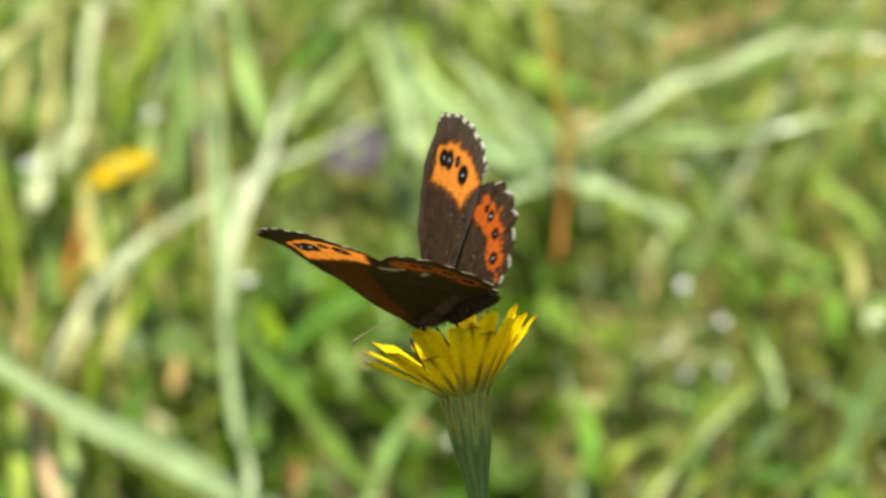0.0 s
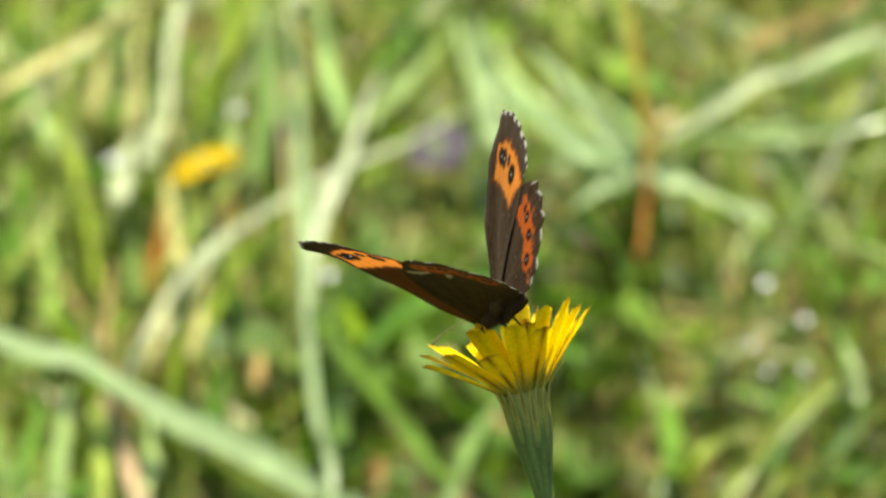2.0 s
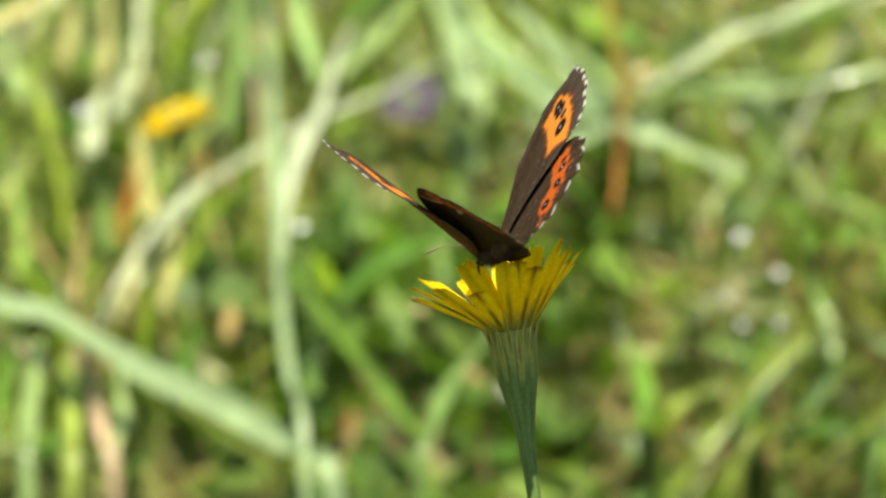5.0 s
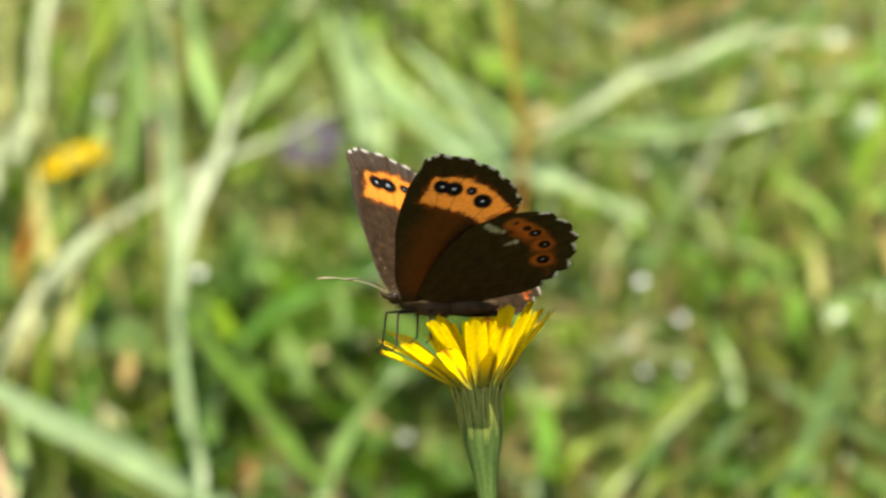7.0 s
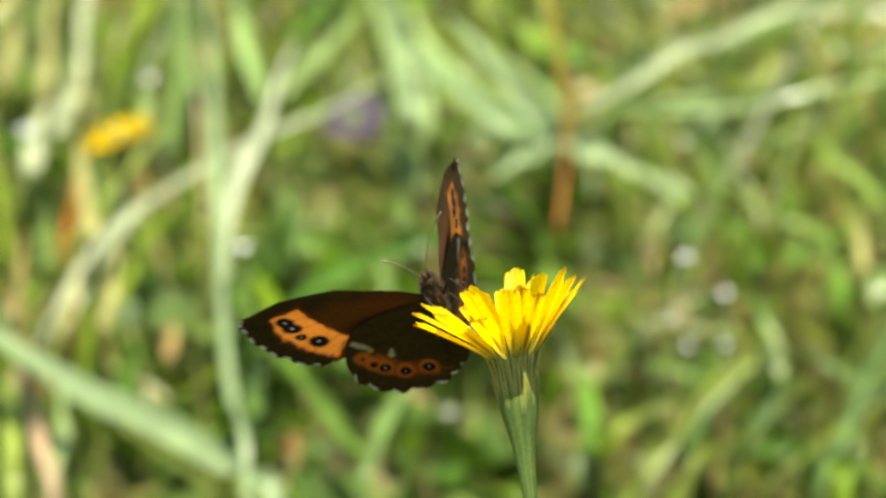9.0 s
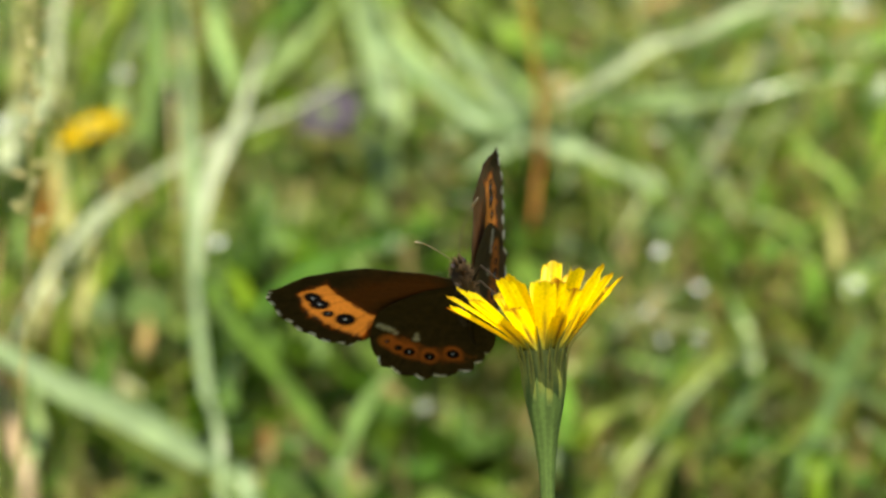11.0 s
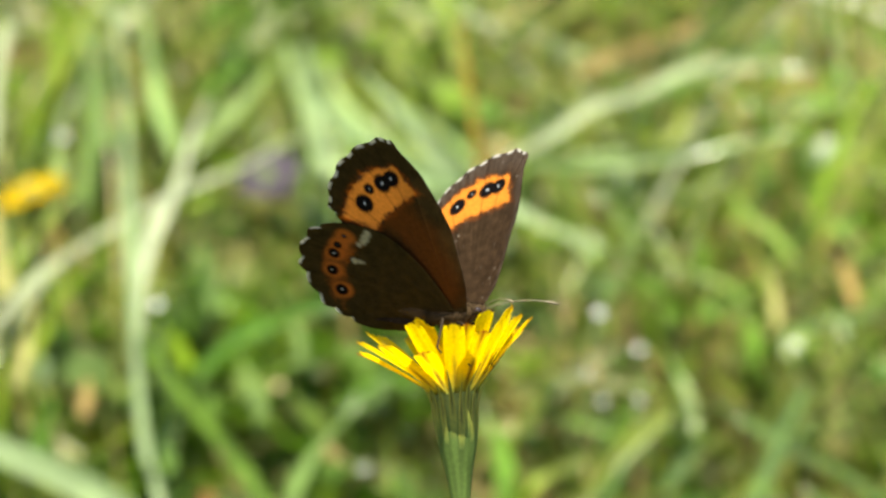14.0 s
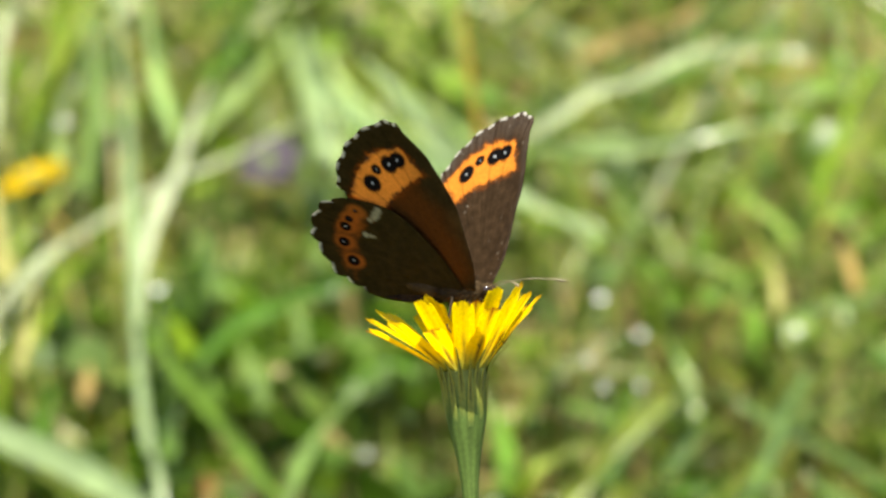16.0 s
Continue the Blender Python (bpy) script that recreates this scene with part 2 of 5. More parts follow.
def tube(path, radii, sides=8, verts=None, faces=None, squash=1.0):
    """A round rod along a path, closed at both ends; adds to verts and faces."""
    verts = [] if verts is None else verts
    faces = [] if faces is None else faces
    base = len(verts)
    n = len(path)
    side = None
    for i, c in enumerate(path):
        t = (path[min(i + 1, n - 1)] - path[max(i - 1, 0)]).normalized()
        if side is None:
            side = t.orthogonal().normalized()
        side = (side - t * side.dot(t)).normalized()
        up = t.cross(side)
        for k in range(sides):
            a = 2 * math.pi * k / sides
            verts.append(c + (side * math.cos(a) + up * math.sin(a) * squash) * radii[i])
    for i in range(n - 1):
        for k in range(sides):
            a, b = base + i * sides + k, base + i * sides + (k + 1) % sides
            faces.append((a, b, b + sides, a + sides))
    faces.append(tuple(base + k for k in reversed(range(sides))))
    faces.append(tuple(base + (n - 1) * sides + k for k in range(sides)))
    return verts, faces


def ribbon(path, widths, face_way, fold=0.18, verts=None, faces=None):
    """A grass leaf: a membrane folded along its keel."""
    verts = [] if verts is None else verts
    faces = [] if faces is None else faces
    base = len(verts)
    n = len(path)
    for i, c in enumerate(path):
        t = (path[min(i + 1, n - 1)] - path[max(i - 1, 0)]).normalized()
        s = t.cross(face_way)
        s = s.normalized() if s.length > 1e-6 else t.orthogonal().normalized()
        nrm = s.cross(t).normalized()
        w = widths[i] / 2
        verts += [c - s * w, c - nrm * fold * w, c + s * w]
    for i in range(n - 1):
        a = base + 3 * i
        b = a + 3
        faces += [(a, a + 1, b + 1, b), (a + 1, a + 2, b + 2, b + 1)]
    return verts, faces


def smooth(a, b, x):
    u = np.clip((x - a) / (b - a), 0, 1)
    return u * u * (3 - 2 * u)


# ---------------------------------------------------------------- ground
def ground_at(y):
    """Height of the meadow: level under the flower, then a gentle bank, level again on top."""
    y = min(max(y, 0.05), 2.0)
    if y < 0.25:
        return 0.875 * (y - 0.05) ** 2
    if y < 1.4:
        return 0.35 * (y - 0.15)
    return 0.5425 - 0.2917 * (2.0 - y) ** 2


def ground_sheet():
    verts, faces = [], []
    xs = [-400, -40, -6, -2] + [-1.2 + 0.06 * i for i in range(41)] + [2, 6, 40, 400]
    ys = [-400, -40, -6, -2] + [-1.0 + 0.08 * i for i in range(51)] + [4, 8, 40, 400]
    for y in ys:
        for x in xs:
            near = max(abs(x), abs(y)) < 4
            z = 0.010 * noise.noise(Vector((x * 5, y * 5, 0))) + 0.006 * noise.noise(Vector((x * 17, y * 17, 3))) if near else 0.0
            verts.append((x, y, z + ground_at(y)))
    w = len(xs)
    for j in range(len(ys) - 1):
        for i in range(w - 1):
            faces.append((j * w + i, j * w + i + 1, (j + 1) * w + i + 1, (j + 1) * w + i))
    ob = new("ground", mesh_of("ground", verts, faces, SOIL))
    tagged(ob, "brown soil and moss under the meadow grass", "ground", kind="structure")


ground_sheet()


# ---------------------------------------------------------------- meadow turf behind the flower
def turf(name, count, box, tall, wide, material, label, seed, spread=0.9, keep=None, across=False):
    """Many blades, each rooted in the ground, bent over to any side; across: those of the eastern half lean to east or west."""
    rnd = random.Random(seed)
    verts, faces = [], []
    made = 0
    while made < count:
        x, y = rnd.uniform(box[0], box[1]), rnd.uniform(box[2], box[3])
        if keep and not keep(x, y):
            continue
        made += 1
        reach = rnd.uniform(*tall)
        az = rnd.uniform(0, 2 * math.pi)
        if across and x > 0.0:
            az = rnd.choice((0.0, math.pi)) + rnd.gauss(0, 0.45)
        tilt = min(1.45, abs(rnd.gauss(0, spread)))
        bend = rnd.uniform(0.0, 0.9)
        out = Vector((math.cos(az), math.sin(az), 0))
        c = Vector((x, y, ground_at(y) - 0.006))
        path = [c]
        for i in range(7):
            a = tilt + bend * i / 6
            step = out * math.sin(a) + Vector((0, 0, math.cos(a)))
            c = c + step * reach / 7
            low = ground_at(c.y) + 0.003
            if i > 1 and c.z < low:
                c = Vector((c.x, c.y, low))
            path.append(c)
        w = rnd.uniform(*wide)
        widths = [w * (0.6 + 0.4 * min(1, i / 2)) * (1 - (i / 7) ** 2.2 * 0.95) for i in range(8)]
        side = Vector((rnd.gauss(0, 0.6), rnd.gauss(-0.3, 0.6), 0.8))
        ribbon(path, widths, side, 0.25, verts, faces)
    ob = new(name, mesh_of(name, verts, faces, material))
    return tagged(ob, label, "grass", kind="stuff")


def herbs(name, count, box, tall, size, material, label, seed, keep=None):
    """Low round-leaved plants: many small leaves on short stalks."""
    rnd = random.Random(seed)
    verts, faces = [], []
    made = 0
    while made < count:
        x, y = rnd.uniform(box[0], box[1]), rnd.uniform(box[2], box[3])
        if keep and not keep(x, y):
            continue
        made += 1
        c = Vector((x, y, ground_at(y) + rnd.uniform(*tall)))
        r = rnd.uniform(*size)
        nrm = Vector((rnd.gauss(0, 0.5), rnd.gauss(0, 0.5), 1)).normalized()
        a = nrm.orthogonal().normalized()
        a = Matrix.Rotation(rnd.uniform(0, 6.28), 3, nrm) @ a
        b = nrm.cross(a)
        long = rnd.uniform(1.1, 2.2)
        base = len(verts)
        verts.append(c - nrm * r * 0.2)
        for k in range(9):
            an = 2 * math.pi * k / 9
            verts.append(c + a * math.cos(an) * r * long + b * math.sin(an) * r + nrm * r * 0.15 * math.cos(2 * an))
        for k in range(9):
            faces.append((base, base + 1 + k, base + 1 + (k + 1) % 9))
        foot = Vector((x + rnd.gauss(0, 0.004), y + rnd.gauss(0, 0.004), ground_at(y) - 0.01))
        s = Vector((0.0006, 0, 0))
        base = len(verts)
        verts += [foot - s, foot + s, c + s, c - s]
        faces.append((base, base + 1, base + 2, base + 3))
    ob = new(name, mesh_of(name, verts, faces, material))
    return tagged(ob, label, "herbs", kind="stuff")


turf("meadow_grass", 1300, (-0.26, 0.26, 0.34, 1.0), (0.03, 0.065), (0.0008, 0.0030), TURF,
     "dense mixed green meadow grass with pale and dry blades", 11, spread=1.0)
turf("meadow_grass", 6500, (-0.26, 0.26, 0.34, 1.0), (0.012, 0.035), (0.0010, 0.0032), LOW_TURF,
     "short green meadow grass between taller blades", 12, spread=0.9)
turf("pale_grass", 50, (-0.24, 0.02, 0.50, 0.85), (0.04, 0.08), (0.0025, 0.005), PALE_TURF,
     "pale upright grass blades standing in the meadow", 14, spread=0.35)
turf("pale_grass", 1000, (0.0, 0.24, 0.55, 0.9), (0.02, 0.06), (0.0010, 0.0026), PALE_TURF,
     "pale bent grass stalks in the meadow", 15, spread=1.3, across=True)
turf("pale_grass", 380, (-0.24, 0.0, 0.52, 0.9), (0.02, 0.07), (0.0010, 0.0028), PALE_TURF,
     "pale bent grass stalks in the meadow", 16, spread=1.0, keep=lambda x, y: not (-0.07 < x < 0.0 and y < 0.64))
turf("meadow_grass", 900, (-0.24, 0.24, 0.36, 0.60), (0.02, 0.05), (0.0012, 0.0028), LOW_TURF,
     "thin green grass stalks low in the meadow", 17, spread=1.1)
turf("short_grass", 1000, (-0.02, 0.12, 0.37, 0.52), (0.018, 0.036), (0.0010, 0.0030), SHORT_TURF,
     "short dark green and brownish grass", 88, 1.0)
turf("dry_grass", 620, (-0.02, 0.13, 0.46, 0.62), (0.012, 0.04), (0.0010, 0.0028), DRY_TURF,
     "short brown dry grass between green blades", 18, spread=1.2)
turf("dry_grass", 480, (0.0, 0.2, 0.62, 0.9), (0.02, 0.06), (0.0010, 0.0026), DRY_TURF,
     "thin tan dry stalks among the grass", 19, spread=1.3)
turf("dry_grass", 160, (-0.22, -0.06, 0.45, 0.8), (0.02, 0.05), (0.0010, 0.0028), DRY_TURF,
     "brown dry blades between green grass", 20, spread=0.8)
turf("meadow_grass", 7000, (-2.2, 2.2, -1.6, 3.0), (0.04, 0.14), (0.003, 0.006), TURF,
     "mixed green meadow grass around the flower", 13,
     keep=lambda x, y: y > 1.0 or (abs(x) > 0.26 and (y > 0.3 or abs(x) > 0.5)) or y < -1.1)
turf("meadow_grass", 11000, (-1.0, 1.0, -1.0, 2.0), (0.03, 0.09), (0.003, 0.006), TURF,
     "mixed green meadow grass around the flower", 23, keep=lambda x, y: abs(x) > 0.26 or y < 0.34 or y > 1.0)
turf("meadow_grass", 15000, (-5.5, 5.5, -5.0, 6.5), (0.08, 0.22), (0.006, 0.013), TURF,
     "mixed green meadow grass around the flower", 24, keep=lambda x, y: abs(x) > 2.0 or y < -1.4 or y > 2.8)
turf("tall_meadow_grass", 240, (-0.22, 0.24, 0.50, 0.80), (0.03, 0.07), (0.0016, 0.0034), TURF,
     "green and straw-coloured grass blades bent across each other", 31, spread=1.15, across=True, keep=lambda x, y: not (-0.07 < x < 0.0 and y < 0.62))
turf("pale_grass", 210, (-0.22, 0.24, 0.56, 0.82), (0.03, 0.08), (0.0010, 0.0026), WHITISH_TURF,
     "whitish glossy grass blades bent over in the meadow", 32, spread=0.9, across=True, keep=lambda x, y: not (-0.07 < x < 0.0 and y < 0.64))
turf("thin_grass", 700, (-0.22, 0.24, 0.40, 0.85), (0.04, 0.09), (0.0006, 0.0014), PALE_TURF,
     "thin pale green grass stalks crossing each other", 33, spread=1.35, across=True, keep=lambda x, y: not (-0.07 < x < 0.0 and y < 0.62))
turf("dry_grass", 170, (0.0, 0.22, 0.62, 0.85), (0.03, 0.08), (0.0008, 0.0018), STRAW_TURF,
     "straw-coloured bent stalks crossing the green grass", 44, spread=1.2, across=True)
turf("pale_grass", 130, (0.005, 0.20, 0.46, 0.64), (0.03, 0.06), (0.0005, 0.0012), WHITISH_TURF,
     "fine whitish stalks lying across the green grass", 52, spread=1.2, across=True)
turf("pale_grass", 85, (-0.22, -0.07, 0.60, 0.84), (0.04, 0.08), (0.0012, 0.0026), WHITISH_TURF,
     "whitish upright grass blades in the meadow", 47, spread=0.35)
turf("dry_grass", 60, (-0.22, -0.05, 0.46, 0.75), (0.03, 0.07), (0.0012, 0.0026), STRAW_TURF,
     "straw-coloured withered blades standing in the grass", 36, spread=0.5)
herbs("meadow_herbs", 3000, (-0.26, 0.26, 0.36, 1.0), (0.004, 0.022), (0.0015, 0.0035), HERBS,
      "low round-leaved green herbs among the grass", 21)

herbs("broad_herbs", 120, (-0.07, 0.005, 0.44, 0.56), (0.006, 0.022), (0.0028, 0.0055), BROAD_HERBS,
      "broad dark green herb leaves shading the ground", 61)


# ---------------------------------------------------------------- single blades and stalks
def grass_blade(points, width, tip, material, label):
    """One leaf: keeled, slightly twisted along its length and uneven in width."""
    seed = points[0][0] * 913.0 + points[0][2] * 377.0
    n = 44
    path = spline(points, n)
    turn = 0.85 * noise.noise(Vector((seed, 0.3, 0.7)))
    verts, faces = [], []
    for i, c in enumerate(path):
        u = i / n
        w = width * (tip + (1 - tip) * min(1.0, u / 0.45) ** 0.8) * (1.0 if u < 0.6 else 1 - (u - 0.6) * 1.5)
        w *= 1 + 0.22 * noise.noise(Vector((seed, u * 5.0, 2.0)))
        t = (path[min(i + 1, n)] - path[max(i - 1, 0)]).normalized()
        side = t.cross(Vector((0.15, -1, 0.45))).normalized()
        up = side.cross(t).normalized()
        a = turn + 1.1 * noise.noise(Vector((seed, u * 2.6, 5.0)))
        side, up = side * math.cos(a) + up * math.sin(a), up * math.cos(a) - side * math.sin(a)
        for k, d in ((-1, 0.0), (-0.5, -0.22), (0, -0.5), (0.5, -0.22), (1, 0.0)):
            verts.append(c + side * w / 2 * k + up * w / 2 * d)
    for i in range(n):
        for k in range(4):
            a = 5 * i + k
            faces.append((a, a + 1, a + 6, a + 5))
    ob = new("tall_grass", mesh_of("tall_grass", verts, faces, material))
    return tagged(ob, label, "grass", group="tall grass blades of the meadow")


grass_blade([(-0.065, 0.599, 0.211), (-0.061, 0.555, 0.197), (-0.059, 0.521, 0.187), (-0.057, 0.489, 0.177), (-0.055, 0.459, 0.167), (-0.052, 0.429, 0.158), (-0.048, 0.401, 0.150), (-0.047, 0.390, 0.078)], 0.0030, 0.6, SAGE_PALE, "long whitish-green grass stem standing upright")
grass_blade([(-0.044, 0.569, 0.197), (-0.047, 0.553, 0.192), (-0.049, 0.540, 0.187), (-0.051, 0.529, 0.184), (-0.054, 0.518, 0.180), (-0.055, 0.506, 0.177), (-0.056, 0.494, 0.173), (-0.056, 0.476, 0.167), (-0.062, 0.581, 0.135)], 0.0033, 0.12, BLEACHED, "pale whitish grass leaf leaning over")
grass_blade([(-0.061, 0.638, 0.203), (-0.058, 0.614, 0.196), (-0.056, 0.598, 0.190), (-0.053, 0.585, 0.186), (-0.051, 0.572, 0.182), (-0.053, 0.649, 0.160)], 0.0033, 0.6, PALE_HIGH, "pale green grass blade bent sideways")
grass_blade([(-0.016, 0.569, 0.191), (-0.027, 0.562, 0.189), (-0.036, 0.553, 0.186), (-0.045, 0.545, 0.184), (-0.055, 0.538, 0.181), (-0.061, 0.531, 0.179), (-0.069, 0.522, 0.176), (-0.077, 0.511, 0.173), (-0.083, 0.498, 0.169), (-0.089, 0.478, 0.162), (-0.092, 0.462, 0.157), (-0.102, 0.557, 0.126)], 0.0017, 0.12, BLEACHED, "dry whitish grass stalk lying across the meadow")
grass_blade([(-0.075, 0.658, 0.199), (-0.072, 0.629, 0.190), (-0.071, 0.611, 0.184), (-0.071, 0.588, 0.176), (-0.071, 0.573, 0.171), (-0.074, 0.630, 0.153)], 0.0035, 0.6, DULL, "grey-green upright grass blade standing in the meadow")
grass_blade([(-0.071, 0.648, 0.201), (-0.069, 0.624, 0.193), (-0.068, 0.603, 0.187), (-0.067, 0.585, 0.181), (-0.071, 0.652, 0.160)], 0.0022, 0.6, DULL, "grey-green upright grass blade standing in the meadow")
# whitish colour carries the sun glare on this leaf
grass_blade([(-0.076, 0.620, 0.187), (-0.078, 0.605, 0.182), (-0.077, 0.593, 0.178), (-0.075, 0.584, 0.175), (-0.078, 0.642, 0.158)], 0.0030, 0.12, PALE_HIGH, "broad leaf with its sun glare painted whitish")
grass_blade([(-0.080, 0.667, 0.197), (-0.081, 0.644, 0.189), (-0.083, 0.627, 0.184), (-0.084, 0.614, 0.179), (-0.082, 0.600, 0.175), (-0.085, 0.648, 0.160)], 0.0046, 0.6, OLIVE, "yellow-green grass leaf leaning low")
grass_blade([(-0.030, 0.636, 0.192), (-0.034, 0.626, 0.189), (-0.039, 0.616, 0.185), (-0.044, 0.607, 0.182), (-0.048, 0.598, 0.179), (-0.053, 0.656, 0.164)], 0.0033, 0.12, PALE_HIGH, "pale yellow-green grass leaf leaning over")
grass_blade([(-0.029, 0.631, 0.196), (-0.026, 0.615, 0.190), (-0.024, 0.604, 0.187), (-0.022, 0.591, 0.182), (-0.021, 0.579, 0.178), (-0.021, 0.646, 0.159)], 0.0033, 0.6, PALE_HIGH, "broad pale green grass leaf")
grass_blade([(-0.039, 0.665, 0.197), (-0.040, 0.644, 0.189), (-0.043, 0.637, 0.187), (-0.047, 0.632, 0.185), (-0.051, 0.680, 0.173)], 0.0035, 0.6, MID, "green grass leaf bent at the tip")
grass_blade([(-0.044, 0.667, 0.197), (-0.046, 0.648, 0.191), (-0.048, 0.630, 0.185), (-0.050, 0.614, 0.179), (-0.053, 0.661, 0.164)], 0.0025, 0.6, DULL_OLIVE, "olive-green upright grass blade standing in the meadow")
grass_blade([(-0.021, 0.613, 0.195), (-0.013, 0.592, 0.188), (-0.005, 0.579, 0.184), (0.002, 0.569, 0.181), (0.012, 0.560, 0.178), (0.017, 0.637, 0.157)], 0.0042, 0.12, PALE_HIGH, "broad pale silvery grass leaf")
grass_blade([(-0.006, 0.599, 0.190), (0.004, 0.587, 0.187), (0.011, 0.577, 0.183), (0.014, 0.568, 0.180), (0.017, 0.645, 0.159)], 0.0024, 0.12, PALE_HIGH, "pale grass leaf among greener ones")
grass_blade([(0.036, 0.553, 0.170), (0.026, 0.561, 0.172), (0.017, 0.569, 0.175), (0.011, 0.574, 0.177), (0.008, 0.643, 0.162)], 0.0032, 0.12, PALE_HIGH, "pale green grass leaf bending down")
grass_blade([(-0.010, 0.552, 0.170), (-0.000, 0.562, 0.173), (0.010, 0.572, 0.176), (0.014, 0.575, 0.177), (0.017, 0.643, 0.162)], 0.0023, 0.12, DULL, "grey-green grass leaf bowed over")
grass_blade([(-0.019, 0.632, 0.191), (-0.017, 0.612, 0.184), (-0.016, 0.594, 0.178), (-0.016, 0.578, 0.173), (-0.016, 0.635, 0.155)], 0.0028, 0.6, PALE_HIGH, "pale green upright grass blade standing in the meadow")
grass_blade([(-0.027, 0.633, 0.191), (-0.024, 0.612, 0.184), (-0.023, 0.592, 0.177), (-0.024, 0.572, 0.171), (-0.025, 0.629, 0.151)], 0.0030, 0.6, DULL, "grey-green upright grass blade standing in the meadow")
grass_blade([(-0.014, 0.557, 0.171), (-0.005, 0.567, 0.174), (0.005, 0.576, 0.178), (0.012, 0.580, 0.179), (0.016, 0.648, 0.164)], 0.0015, 0.6, DULL, "thin pale grass stalk leaning over")
grass_blade([(0.013, 0.632, 0.191), (0.023, 0.625, 0.188), (0.034, 0.616, 0.185), (0.043, 0.605, 0.182), (0.050, 0.663, 0.166)], 0.0023, 0.6, DULL_OLIVE, "olive-green stalk lying slanted")
grass_blade([(0.009, 0.520, 0.224), (0.011, 0.513, 0.211), (0.013, 0.506, 0.198), (0.013, 0.499, 0.188), (0.012, 0.492, 0.179), (0.011, 0.485, 0.173), (0.011, 0.515, 0.124)], 0.0009, 0.8, BROWN, "reddish brown dry weed stem")
# tuft leaves: silvery sheen comes from the base colour
grass_blade([(-0.024, 0.560, 0.202), (-0.012, 0.557, 0.192), (0.000, 0.553, 0.184), (0.012, 0.550, 0.180), (0.012, 0.600, 0.153)], 0.0046, 0.3, SHEEN_LEAF, "broad pale leaf of a tuft with a painted silvery sheen")
grass_blade([(-0.011, 0.565, 0.203), (-0.003, 0.561, 0.196), (0.005, 0.556, 0.187), (0.012, 0.552, 0.179), (0.012, 0.602, 0.154)], 0.0040, 0.2, SHEEN_LEAF, "broad pale leaf of a tuft with a painted silvery sheen")
grass_blade([(0.035, 0.540, 0.172), (0.026, 0.544, 0.176), (0.019, 0.548, 0.178), (0.012, 0.552, 0.179), (0.012, 0.602, 0.154)], 0.0040, 0.2, SHEEN_LEAF, "broad pale leaf of a tuft bent over with a painted silvery sheen")
grass_blade([(-0.002, 0.540, 0.174), (0.004, 0.545, 0.177), (0.012, 0.550, 0.180), (0.012, 0.600, 0.153)], 0.0038, 0.2, SHEEN_LEAF, "broad pale leaf of a tuft bent over with a painted silvery sheen")
grass_blade([(-0.023, 0.570, 0.209), (-0.022, 0.567, 0.198), (-0.020, 0.563, 0.189), (-0.018, 0.560, 0.179), (-0.018, 0.610, 0.157)], 0.0040, 0.4, SHEEN_LEAF, "broad grass leaf standing in the meadow with a painted silvery sheen")
# sun glint of this leaf is painted by its whitish colour
grass_blade([(-0.064, 0.535, 0.176), (-0.073, 0.531, 0.171), (-0.081, 0.527, 0.163), (-0.086, 0.524, 0.154), (-0.093, 0.520, 0.143), (-0.093, 0.570, 0.143)], 0.0014, 0.3, BLEACHED, "dry grass leaf with its sun glint painted whitish")
grass_blade([(0.051, 0.465, 0.156), (0.037, 0.453, 0.146), (0.025, 0.442, 0.134), (0.021, 0.430, 0.132), (0.011, 0.450, 0.101)], 0.0028, 0.3, OLIVE_PALE, "yellow-green grass blade leaning across")
grass_blade([(0.060, 0.465, 0.150), (0.047, 0.448, 0.145), (0.033, 0.430, 0.136), (0.023, 0.450, 0.101)], 0.0028, 0.3, OLIVE_PALE, "yellow-green grass blade leaning across")
grass_blade([(0.079, 0.465, 0.155), (0.070, 0.453, 0.147), (0.064, 0.442, 0.140), (0.061, 0.430, 0.135), (0.056, 0.450, 0.101)], 0.0026, 0.3, PALE, "pale green grass blade leaning across")
grass_blade([(0.054, 0.510, 0.152), (0.056, 0.505, 0.148), (0.058, 0.500, 0.139), (0.062, 0.530, 0.129)], 0.0034, 0.4, PALE, "pale grass leaf bent down at its tip")
grass_blade([(0.071, 0.560, 0.190), (0.055, 0.557, 0.187), (0.037, 0.553, 0.186), (0.023, 0.550, 0.186), (0.023, 0.600, 0.153)], 0.0026, 0.3, PALE_HIGH, "pale grass stalk lying almost level")
grass_blade([(0.034, 0.500, 0.136), (0.025, 0.495, 0.134), (0.017, 0.490, 0.130), (0.013, 0.520, 0.125)], 0.0030, 0.3, OLIVE_PALE, "yellow-green leaf low in the grass")
grass_blade([(0.015, 0.623, 0.182), (0.018, 0.617, 0.180), (0.022, 0.613, 0.179), (0.026, 0.611, 0.178), (0.029, 0.659, 0.166)], 0.0031, 0.12, OLIVE, "yellow-green leaf in the grass")
grass_blade([(-0.010, 0.566, 0.163), (-0.004, 0.569, 0.164), (0.002, 0.568, 0.164), (0.007, 0.561, 0.161), (0.009, 0.609, 0.147)], 0.0039, 0.12, MID, "green leaf bowed over")
grass_blade([(-0.000, 0.572, 0.165), (0.005, 0.566, 0.163), (0.009, 0.555, 0.159), (0.010, 0.545, 0.156), (0.011, 0.592, 0.140)], 0.0035, 0.12, MID, "green leaf bowed over")
